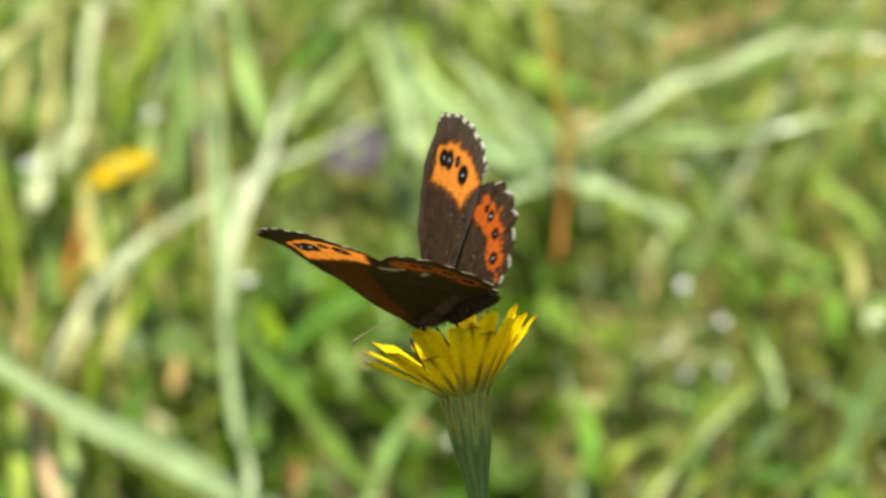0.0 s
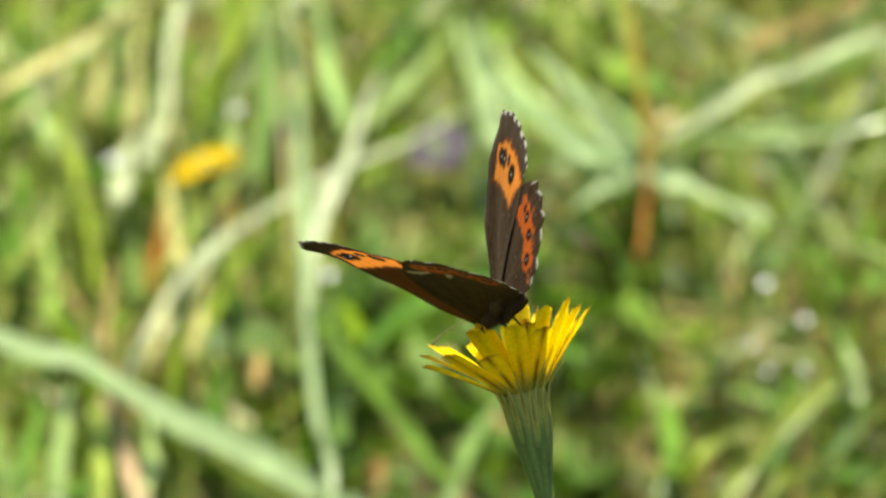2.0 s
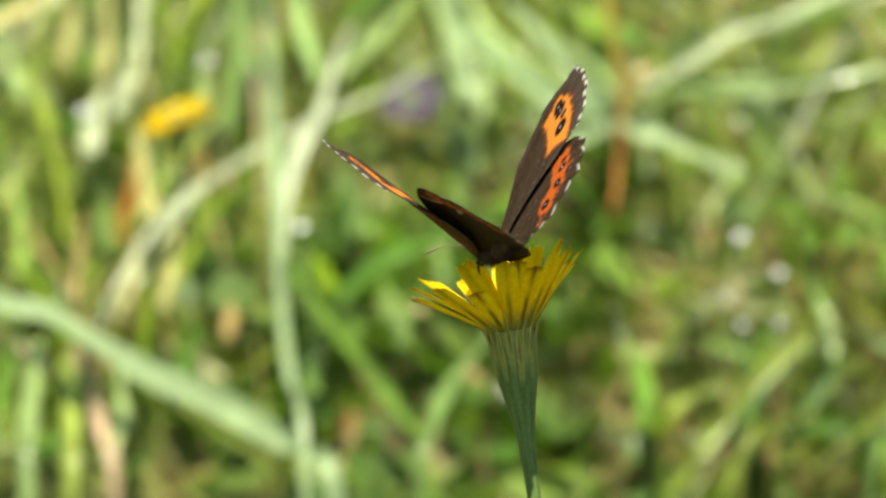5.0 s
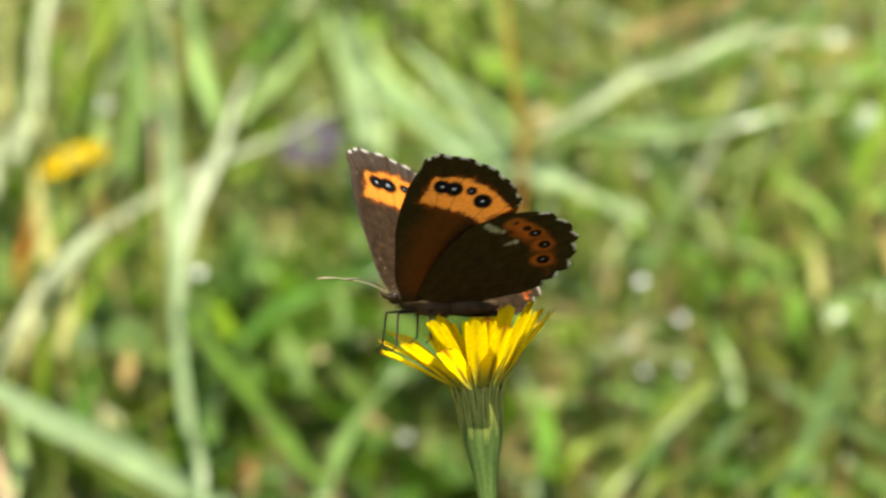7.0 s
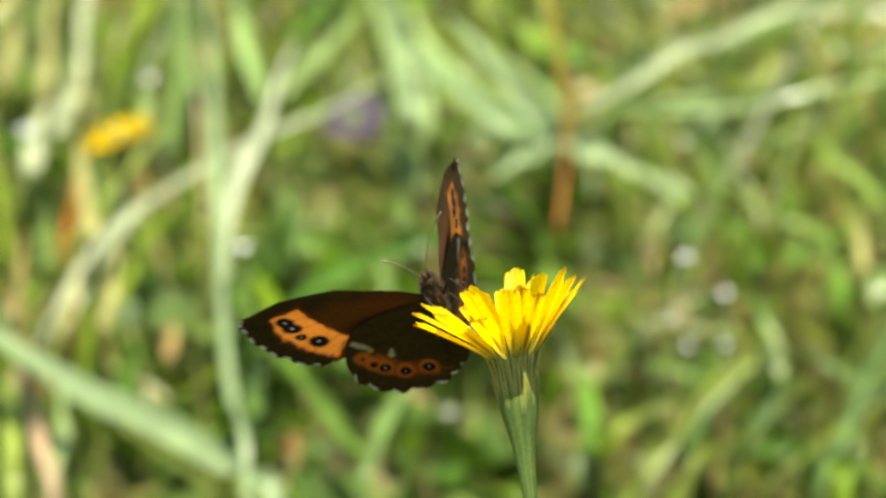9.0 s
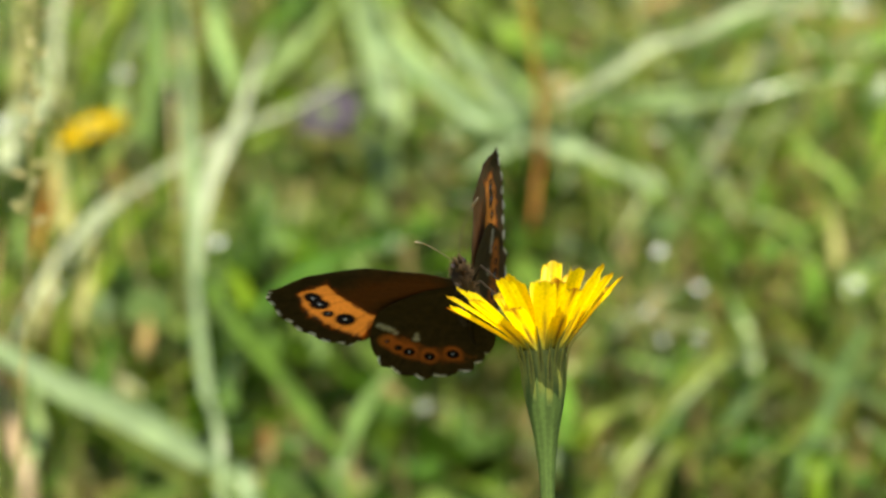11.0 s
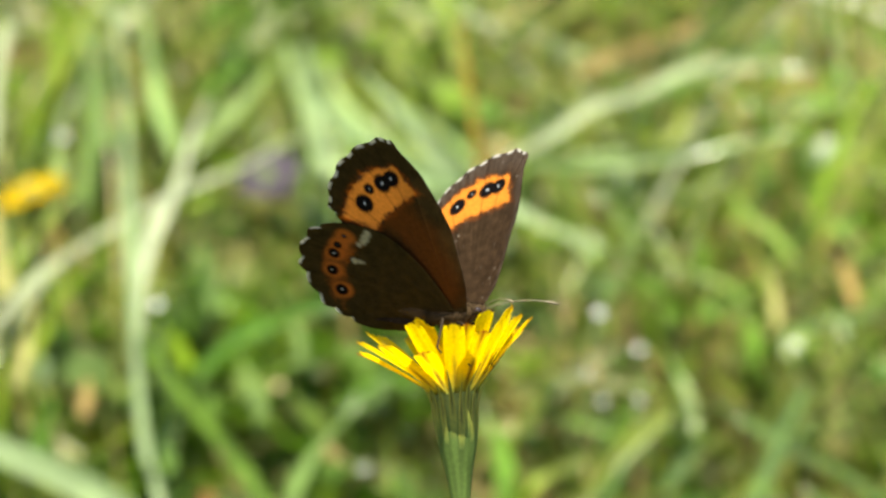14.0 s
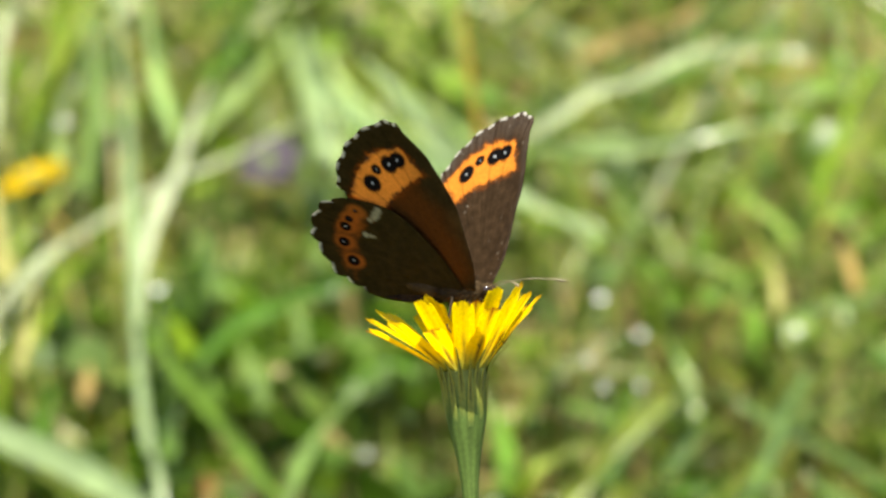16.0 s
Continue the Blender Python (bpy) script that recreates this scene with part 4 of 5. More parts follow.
def panicle(base, top, label):
    """A grass flower head: a thin stalk and many small spikelets."""
    rnd = random.Random(5)
    ob = new("grass_panicle")
    ob.location = base
    b, t = Vector((0, 0, 0)), Vector(top) - Vector(base)
    path = spline([b, b.lerp(t, 0.5) + Vector((0.004, 0, 0)), t], 20)
    v, f = tube(path, [0.0005 * (1 - 0.7 * i / 20) for i in range(21)], 6)
    piece("stalk", mesh_of("stalk", v, f, STRAW), ob)
    v, f = tube([mm(0, 0, 0), mm(0, 0, 0.7), mm(0, 0, 1.6), mm(0, 0, 2.6)], [0.0001, 0.0005, 0.00055, 0.00008], 6)
    grain = mesh_of("spikelet", v, f, STRAW)
    for k in range(26):
        u = 0.82 + 0.18 * k / 25
        i = min(19, int(u * 20))
        c = path[i].lerp(path[i + 1], u * 20 - i)
        az = 2.4 * k + rnd.uniform(-0.4, 0.4)
        out = Vector((math.cos(az), math.sin(az), rnd.uniform(0.2, 1.0))).normalized()
        piece("spikelet", grain, ob, Matrix.Translation(c + out * rnd.uniform(0, 0.0012)) @ out.to_track_quat("Z", "Y").to_matrix().to_4x4())
    return tagged(ob, label, "grass")


grass_panicle = panicle((-0.092, 0.20, 0.012), (-0.062, 0.202, 0.298), "pale beige grass flower head on a thin stalk")


# ---------------------------------------------------------------- composite flowers
def ligule(length, width, curl, seed, brown=0.0, stripe=0.0):
    """One strap-shaped ray petal with a blunt toothed tip, along +z, its inner face towards -y; its lower third is a
    thin pale tube.
    """
    rnd = random.Random(seed)
    verts, tints, faces = [], [], []
    cols, rows = 10, 18
    twist = rnd.uniform(-0.25, 0.25)
    for j in range(rows + 1):
        u = j / rows
        w = width * (0.62 + 0.38 * min(1, max(0, u - 0.08) * 2.0) ** 0.8) * (1.0 if u < 0.85 else math.sqrt(1 - 0.62 * ((u - 0.85) / 0.15) ** 2))
        for i in range(cols + 1):
            s = i / cols * 2 - 1
            z = length * u
            if j == rows:
                z -= length * 0.022 * (i % 2) + length * 0.05 * s * s
            x = w / 2 * s
            y = curl * length * u * u - 0.16 * w * s * s * (1 - 0.5 * u) + 0.00007 * math.cos(12 * s) + twist * u * x
            verts.append(Vector((x, y, z)))
            col = np.array((0.97, 0.71, 0.003)) * rnd.uniform(0.96, 1.04) * (1 - 0.05 * (i % 2))
            if u < 0.32:
                col = col + (np.array((0.28, 0.30, 0.07)) - col) * (1 - u / 0.32) ** 0.9
            if brown > 0:
                stain = brown * max(max(0.0, 1 - abs(s) / 0.45) * max(0.0, min(1.0, (u - 0.52) * 2.6)), max(0.0, min(1.0, (u - 0.87) * 9)))
                col = col * (1 - stain) + np.array((0.20, 0.042, 0.004)) * stain
            if stripe > 0:
                dark = stripe * max(0.0, 1 - abs(s) / 0.42) * max(0.0, min(1.0, (u - 0.06) * 8)) * max(0.0, min(1.0, (0.62 - u) * 5))
                col = col * (1 - dark) + np.array((0.10, 0.055, 0.012)) * dark
            tints.append(col)
    for j in range(rows):
        for i in range(cols):
            a = j * (cols + 1) + i
            faces.append((a, a + 1, a + cols + 2, a + cols + 1))
    return mesh_of("petal", verts, faces, PETAL, tints=np.clip(tints, 0, 1))


PETALS_OUTER = [ligule(0.0117, 0.0026, 0.05, 1, 0.7, 0.9), ligule(0.0104, 0.0025, 0.10, 2, 1.0, 1.0), ligule(0.0120, 0.0027, 0.02, 3, 0.4, 0.7),
                ligule(0.0108, 0.0024, 0.08, 9, 1.0, 1.0), ligule(0.0114, 0.0026, 0.0, 10, 0.2, 0.8)]
PETALS_FAR = [ligule(0.0068, 0.0017, 0.10, 7, 0.6), ligule(0.0060, 0.0015, 0.05, 8, 0.9)]
PETALS_INNER = [ligule(0.0090, 0.0021, 0.03, 4, 0.3), ligule(0.0078, 0.0019, -0.02, 5, 0.9), ligule(0.0094, 0.0022, 0.06, 6, 0.1), ligule(0.0084, 0.0020, 0.02, 11, 0.7)]


def ring_of_petals(parent, meshes, count, lean, radius, lift, seed, jitter=5.0, lopsided=0.0, turn=0.0, loose=0.25):
    rnd = random.Random(seed)
    for k in range(count):
        az = 2 * math.pi * (k + rnd.uniform(-loose, loose)) / count + turn
        tilt = lean + rnd.gauss(0, jitter) + lopsided * -math.cos(az)
        m = Matrix.Rotation(az - math.pi / 2, 4, "Z") @ Matrix.Translation((0, radius, lift)) @ Matrix.Rotation(radians(-tilt), 4, "X") \
            @ Matrix.Rotation(radians(rnd.gauss(0, 7)), 4, "Z")
        piece("petal", meshes[k % len(meshes)], parent, m)


def calyx_mesh():
    """Urn of the flower head running into its swollen stalk: pale between the bracts above, green below."""
    prof = [(1.6, 0.0024), (0.0, 0.00262), (-2.0, 0.00274), (-4.8, 0.00266), (-6.5, 0.00246), (-8.0, 0.00220), (-10.0, 0.00176), (-11.7, 0.00145), (-14.5, 0.00110),
            (-17.5, 0.00092), (-21, 0.00085), (-40, 0.00082), (-60, 0.00090), (-75, 0.00100)]
    path = [Vector((0, 0, z * MM)) for z, r in prof]
    v, f = tube(path, [r for z, r in prof], 44)
    tints = []
    for q in v:
        a = math.atan2(q.y, q.x)
        top = smooth(-0.0055, 0.0008, q.z)
        if q.z > -0.012:
            k = 1 + (0.010 + 0.018 * top) * math.cos(11 * a)
            q.x *= k
            q.y *= k
        lie = noise.noise(Vector((a * 2.0, q.z * 300, 4)))
        col = np.array((0.062, 0.098, 0.021)) * (1 + 0.30 * lie) * (1 - top) + np.array((0.27, 0.28, 0.065)) * top
        tints.append(col * (1 + 0.12 * math.cos(11 * a)))
    return mesh_of("flower_head", v, f, GREEN_SKIN, tints=np.clip(tints, 0, 1))


def bract_mesh(low, high, seed):
    """A narrow dark-tipped bract lying on the urn."""
    rnd = random.Random(seed)
    v, f, tints = [], [], []
    n = 9
    for k in range(n + 1):
        u = k / n
        z = low + (high - low) * u
        r = np.interp(z, (-8.0, -6.5, -4.8, -2.0, 0.0, 1.2, 3.0), (2.20, 2.46, 2.68, 2.90, 3.45, 4.80, 6.70)) * MM
        w = (0.30 + 0.62 * math.sin(math.pi * min(1, u * 0.8 + 0.2))) * (1 - u ** 2 * 0.72) * MM
        lift = 0.05 * MM + 0.10 * MM * u
        for s in (-1, -0.45, 0, 0.45, 1):
            v.append(Vector((w / 2 * s, r + lift * (1 - s * s) - 0.02 * MM, z * MM)))
            base = np.array((0.066, 0.102, 0.024)) * (1 - u) + np.array((0.42, 0.36, 0.05)) * u
            dark = (1 - abs(s)) ** 1.5 * smooth(0.2, 0.55, u)
            tints.append((base * (1 - dark) + np.array((0.026, 0.030, 0.012)) * dark) * rnd.uniform(0.9, 1.1))
    for k in range(n):
        for i in range(4):
            a = 5 * k + i
            f.append((a, a + 1, a + 6, a + 5))
    return mesh_of("bract", v, f, GREEN_SKIN, tints=np.clip(tints, 0, 1))


flower = new("hawkweed_flower")
flower.location = (0.004, 0.026, 0)
tagged(flower, "yellow hawkweed flower on a tall green stem", "flower")
v, f = tube(spline([Vector((-0.004, 0.0, -0.01)), Vector((0.001, -0.004, 0.10)), Vector((-0.003, -0.040, 0.232))], 14), [0.0014 - 0.00003 * i for i in range(15)], 10)
piece("stem", mesh_of("stem", v, f, STEM), flower, label="green lower stem")
flower_head = piece("flower_head", calyx_mesh(), flower, label="yellow flower head with grey-green bracts")
bracts = [bract_mesh(-6.5, 2.3, 1), bract_mesh(-7.6, 0.6, 2), bract_mesh(-6.0, 2.9, 3), bract_mesh(-7.0, 1.4, 4)]
for k in range(17):
    piece("bract", bracts[k % 4], flower_head, Matrix.Rotation(2 * math.pi * (k + 0.18 * math.sin(5.0 * k)) / 17, 4, "Z"))
ring_of_petals(flower_head, PETALS_OUTER, 16, 44, 0.0025, -0.0008, 31, 3.5, 9, 0.0, 0.13)
ring_of_petals(flower_head, PETALS_OUTER, 11, 36, 0.0021, -0.0004, 32, 4, 10, 0.28, 0.15)
ring_of_petals(flower_head, PETALS_INNER, 7, 27, 0.0016, 0.0006, 33, 5, 8, 0.2)
ring_of_petals(flower_head, PETALS_INNER, 4, 16, 0.0009, -0.0010, 34, 6, 4, 0.3)


def far_flower(at, tilt, label, tint, seed):
    """A small flower of the same kind farther off in the grass."""
    ob = new("meadow_flower")
    low = ground_at(at[1])
    ob.location = (at[0], at[1], low)
    at = (at[0], at[1], at[2] - low)
    v, f = tube(spline([Vector((0.006, 0.002, -0.01)), Vector((0.003, 0.001, at[2] * 0.5)), Vector((0, 0, at[2]))], 10), [0.0009] * 11, 6)
    piece("stem", mesh_of("stem", v, f, STEM), ob)
    v, f = tube([Vector((0, 0, z)) for z in (-0.006, -0.003, 0, 0.001)], [0.001, 0.0025, 0.003, 0.002], 10)
    head = piece("head", mesh_of("head", v, f, tint[1]), ob, Matrix.Translation((0, 0, at[2])) @ pose(0, 0, 0, *tilt), "green flower cup")
    ring_of_petals(head, tint[0], 17, 84, 0.0015, 0.0, seed, 5)
    ring_of_petals(head, tint[0], 11, 68, 0.001, 0.0, seed + 1, 6)
    return tagged(ob, label, "flower")


far_flower((-0.0797, 0.5340, 0.1844), (3, -17, 0), "yellow flower blooming low in the grass", (PETALS_FAR, BRACT), 41)

violet = []
for length in (0.0058, 0.0048):
    v, f = ribbon(spline([Vector((0, 0, 0)), Vector((0, 0.0004, length * 0.6)), Vector((0, 0.0016, length))], 6),
                  [0.0012, 0.0022, 0.0028, 0.0030, 0.0028, 0.0022, 0.001], Vector((0, 1, 0)), 0.2)
    violet.append(mesh_of("petal", v, f, PURPLE))
far_flower((-0.0323, 0.5985, 0.1730), (40, -25, 0), "small purple flower in the grass", (violet, BRACT), 47)


def bud(at, size, label):
    ob = new("seed_bud")
    low = ground_at(at[1])
    ob.location = (at[0], at[1], low)
    at = (at[0], at[1], at[2] - low)
    v, f = tube(spline([Vector((0.004, 0.002, -0.01)), Vector((0.002, 0.0, at[2] * 0.6)), Vector((0, 0, at[2]))], 8), [0.0005] * 9, 6)
    piece("stem", mesh_of("stem", v, f, STEM), ob)
    zs = [-1, -0.85, -0.5, 0, 0.5, 0.85, 1]
    v, f = tube([Vector((0, 0, at[2] + size * z)) for z in zs], [size * math.sqrt(max(0.01, 1 - z * z)) * (1 + 0.1 * z) for z in zs], 10)
    piece("bud", mesh_of("bud", v, f, BUD), ob, label="round beige bud")
    return tagged(ob, label, "bud", group="seed buds")


bud((-0.0284, 0.5149, 0.1477), 0.0015, "round beige seed bud on a thin stalk")
bud((-0.0249, 0.5111, 0.1444), 0.0014, "round beige seed bud on a thin stalk")


def glint(at, size):
    """A tiny white flower shape added as a stand-in for a sun glint."""
    ob = new("white_glint")
    low = ground_at(at[1])
    ob.location = (at[0], at[1], low)
    at = (at[0], at[1], at[2] - low)
    v, f = tube([Vector((0.004, 0.004, -0.01)), Vector((0.002, 0.0, at[2] * 0.6)), Vector((0, 0, at[2]))], [0.0004] * 3, 5)
    piece("stem", mesh_of("stem", v, f, STEM), ob)
    v, f = [], []
    for k in range(5):
        a = 2 * math.pi * k / 5
        d = Vector((math.cos(a), math.sin(a), 0.9))
        c = Vector((0, 0, at[2]))
        ribbon([c, c + d * size * 0.6, c + d * size], [size * 0.4, size * 0.8, size * 0.3], Vector((0, 0, 1)), 0.2, v, f)
    piece("petals", mesh_of("petals", v, f, WHITE), ob, label="white petals added to show a glint")
    return tagged(ob, "tiny white petals standing in for a sun glint in the grass", "flower", group="tiny white flowers")


# points of glare among the grass, each added as a small white shape
for spot, size in (((0.0370, 0.4850, 0.1704), 0.0014), ((0.0450, 0.4850, 0.1628), 0.0014), ((0.0379, 0.4850, 0.1521), 0.0012), ((0.0453, 0.4850, 0.1525), 0.0012), ((0.0764, 0.4850, 0.1637), 0.0014), ((-0.0518, 0.4850, 0.1722), 0.0014), ((-0.0744, 0.5600, 0.1894), 0.0018), ((-0.1009, 0.5600, 0.1783), 0.0020), ((-0.0819, 0.5600, 0.1648), 0.0016), ((-0.0104, 0.4850, 0.1378), 0.0014), ((0.0345, 0.4850, 0.1578), 0.0010)):
    glint(spot, size)


def dry_leaf(at, size, turn):
    low = ground_at(at[1])
    path = spline([Vector((at[0] + 0.004, at[1], low - 0.004)), Vector((at[0] + 0.002, at[1], low + (at[2] - low) * 0.6)), Vector((at[0], at[1], at[2])),
                   Vector((at[0] + size * math.cos(turn), at[1] - 0.004, at[2] + size * math.sin(turn)))], 12)
    w = [0.0008] * 7 + [size * k for k in (0.2, 0.6, 0.9, 0.9, 0.6, 0.15)]
    v, f = ribbon(path, w, Vector((0.2, -1, 0.5)), 0.25)
    ob = new("dry_leaf", mesh_of("dry_leaf", v, f, DRY))
    return tagged(ob, "withered tan leaf standing in the grass", "leaf", group="withered leaves")


for spot, size, turn in (((-0.0597, 0.5023, 0.1313), 0.006, 1.2), ((-0.0474, 0.4938, 0.1283), 0.008, 0.4), ((-0.0735, 0.5284, 0.1404), 0.006, 1.4), ((-0.0838, 0.5877, 0.1612), 0.007, 0.9), ((-0.0337, 0.5941, 0.1634), 0.005, 1.8), ((0.0927, 0.5792, 0.1582), 0.007, 2.2), ((0.0770, 0.5688, 0.1546), 0.006, 1.5), ((-0.0901, 0.6564, 0.1853), 0.01, 0.8), ((0.0525, 0.5962, 0.1642), 0.005, 0.6), ((0.0173, 0.5343, 0.1425), 0.004, 1)):
    dry_leaf(spot, size, turn)


# ---------------------------------------------------------------- butterfly
FORE = [(0.6, 1.2), (0.7, 5.0), (0.0, 8.6), (-1.4, 14.0), (-3.3, 18.4), (-5.4, 22.1), (-6.3, 23.9), (-8.6, 24.1), (-12.3, 21.9), (-14.9, 18.6),
        (-16.2, 14.4), (-15.4, 12.2), (-13.4, 8.4), (-8.0, 2.6), (-2.5, 0.6)]
HIND = [(-1.0, 1.2), (-4.0, 6.5), (-8.5, 11.0), (-13.5, 12.4), (-16.8, 12.2), (-19.3, 10.8), (-21.2, 7.4), (-21.1, 4.6), (-20.1, 0.7),
        (-18.0, -1.2), (-15.7, -2.8), (-12.5, -3.4), (-6.3, -2.5)]
SPOTS_FORE = {"double": (-8.20, 18.06), "small": (-10.80, 16.63), "lower": (-11.76, 14.46)}
SPOTS_HIND = [(-15.79, 9.07), (-16.66, 7.76), (-17.52, 5.24), (-17.10, 2.26)]
BAND_FORE = [(-7.0, 20.5), (-4.4, 16.8), (-6.3, 15.3), (-8.8, 13.1), (-11.0, 10.4), (-14.9, 12.3), (-13.7, 15.7), (-11.0, 19.2)]
BAND_HIND = [(-11.8, 9.6), (-15.0, 6.1), (-15.7, 1.4), (-17.2, -0.6), (-18.9, 0.9), (-19.1, 5.0), (-18.7, 7.6), (-17.1, 9.7), (-15.3, 11.1)]


def inside(p, poly):
    """Signed distance to a polygon, positive within."""
    poly = np.array(poly)
    d, _ = chain(p, [tuple(q) for q in poly] + [tuple(poly[0])])
    odd = np.zeros(len(p), bool)
    for i in range(len(poly)):
        (x0, y0), (x1, y1) = poly[i - 1], poly[i]
        cut = (y0 > p[:, 1]) != (y1 > p[:, 1])
        with np.errstate(divide="ignore", invalid="ignore"):
            odd ^= cut & (p[:, 0] < (x1 - x0) * (p[:, 1] - y0) / (y1 - y0) + x0)
    return np.where(odd, d, -d)


def chain(p, pts):
    """Distance from points p to a polyline, with the fraction along it."""
    best = np.full(len(p), 1e9)
    along = np.zeros(len(p))
    for i in range(len(pts) - 1):
        a, b = np.array(pts[i]), np.array(pts[i + 1])
        ab = b - a
        u = np.clip(((p - a) @ ab) / (ab @ ab), 0, 1)
        d = np.hypot(*(p - a - u[:, None] * ab).T)
        m = d < best
        best[m] = d[m]
        along[m] = (i + u[m]) / (len(pts) - 1)
    return best, along


def mottle(p, scale, seed):
    return np.array([noise.noise(Vector((q[0] * scale, q[1] * scale, seed))) for q in p])


def disc(p, c, r, soft=0.13, stretch=(1, 1)):
    return 1 - smooth(r - soft, r + soft, np.hypot((p[:, 0] - c[0]) / stretch[0], (p[:, 1] - c[1]) / stretch[1]))


def blend(col, new_col, m):
    return col * (1 - m[:, None]) + np.array(new_col) * m[:, None]


def wing_tints(p, edge, arc, kind, upper):
    """Scale tints over a wing; edge: 0 at the base, 1 at the rim; arc: place along the outline."""
    dark = np.array((0.031, 0.0182, 0.0095)) if upper else np.array((0.034, 0.0212, 0.0066))
    col = np.tile(dark, (len(p), 1)) * (1 + (0.5 if upper else 0.3) * mottle(p, 0.9, 1) + 0.2 * mottle(p, 3.5, 2))[:, None]
    # fine lighter and darker streaks from the base to the rim
    streak = np.array([noise.noise(Vector((a * 95, e * 2.2, 11))) for a, e in zip(arc, edge)])
    col = col * (1 + (0.45 if upper else 0.2) * streak * smooth(0.1, 0.5, edge))[:, None]
    # small worn spots without scales
    if upper:
        col = blend(col, (0.24, 0.20, 0.16), smooth(0.50, 0.66, mottle(p, 1.9, 21)) * 0.6)
    black = (0.004, 0.003, 0.003)
    white = (0.50, 0.52, 0.58)
    ragged = 0.62 * mottle(p, 0.8, 7) + 0.38 * mottle(p, 2.2, 8)
    # dark rays run along the veins
    ray = np.abs(np.sin(arc * math.pi * 21))
    if kind == "fore":
        if not upper:
            d, u = chain(p, [(-2.5, 4.5), (-5.0, 10.5), (-8.0, 13.5)])
            col = blend(col, (0.13, 0.036, 0.006), (1 - smooth(1.0, 4.5, d + 0.5 * mottle(p, 0.7, 4))) * 0.75)
        if upper:
            col = blend(col, (0.075, 0.058, 0.046), smooth(0.80, 0.95, edge) * np.clip(0.5 + 0.9 * streak, 0, 1) * 0.75)
        col = blend(col, (0.19, 0.046, 0.006), smooth(-0.75, 0.25, inside(p, BAND_FORE) + 1.3 * ragged) * (0.55 if upper else 0.8))
        band = smooth(-0.25, 0.5, inside(p, BAND_FORE) + ragged)
        band = band * (1 - 0.35 * (ray < 0.10) * (edge > 0.6))
        col = blend(col, (0.55, 0.175, 0.022) if upper else (0.54, 0.132, 0.011), band)
        c = SPOTS_FORE["double"]
        pair = ((c[0] + 0.68, c[1] + 0.42), (c[0] - 0.62, c[1] - 0.38))
        for q, r in ((pair[0], 1.08), (pair[1], 1.18), (SPOTS_FORE["small"], 0.72), (SPOTS_FORE["lower"], 1.18)):
            col = blend(col, black, disc(p, q, r, 0.12, (0.95, 1.12)))
        for q, r in ((pair[0], 0.10), (pair[1], 0.12), (SPOTS_FORE["small"], 0.03), (SPOTS_FORE["lower"], 0.12)):
            col = blend(col, white, disc(p, q, r, 0.10))
        rim = smooth(0.40, 0.42, arc) * (1 - smooth(0.70, 0.72, arc))
        beat = smooth(-0.5, 0.5, np.sin(arc * 2 * math.pi * 34) + 0.5 * mottle(p, 1.1, 15))
        wide = 0.975
    else:
        if upper:
            band = smooth(-0.3, 0.3, inside(p, BAND_HIND) + 1.5 * ragged - 0.25)
            band = band * (1 - 0.55 * (ray < 0.14))
            col = blend(col, (0.36, 0.072, 0.008), band)
        else:
            band = smooth(-0.5, 0.4, inside(p, BAND_HIND) + ragged - 0.4)
            col = blend(col, (0.24, 0.072, 0.012), band * np.clip(0.48 + 0.8 * mottle(p, 0.7, 12), 0, 1))
            for x, y in SPOTS_HIND + [(-14.6, 10.4)]:
                col = blend(col, (0.34, 0.098, 0.015), disc(p, (x + 0.2, y), 1.12, 0.4, (1.15, 1.0)))
        for k, (x, y) in enumerate(SPOTS_HIND + [(-14.6, 10.4)]):
            r = (0.54, 0.78, 0.74, 0.84, 0.32)[k]
            col = blend(col, black, disc(p, (x, y), r, 0.12))
            col = blend(col, white, disc(p, (x, y), r * 0.13, 0.08))
        if not upper:
            for x, y, r in ((-11.2, 11.0, 0.50), (-11.7, 10.3, 0.55), (-12.2, 9.7, 0.45), (-12.9, 9.2, 0.34), (-14.2, 6.7, 0.42), (-13.5, 6.6, 0.30), (-13.0, 6.5, 0.16)):
                col = blend(col, (0.40, 0.36, 0.25), disc(p, (x, y), r, 0.22, (0.9, 1.1)) * (0.85 + 0.3 * mottle(p, 2.0, 13)))
        rim = smooth(0.30, 0.33, arc) * (1 - smooth(0.72, 0.75, arc))
        beat = smooth(-0.4, 0.6, np.sin(arc * 2 * math.pi * 15 + 0.5) + 0.4 * mottle(p, 1.1, 16))
        wide = 0.978
    veins = (ray < 0.05) * (edge > 0.25)
    col = col * (1 - 0.18 * veins)[:, None]
    col = blend(col, (0.70, 0.67, 0.60), smooth(wide, wide + 0.012, edge) * rim * beat * ((0.52 if kind == "fore" else 0.36) if upper else (0.64 + 0.4 * mottle(p, 1.7, 9))))
    return np.clip(col, 0, 1)


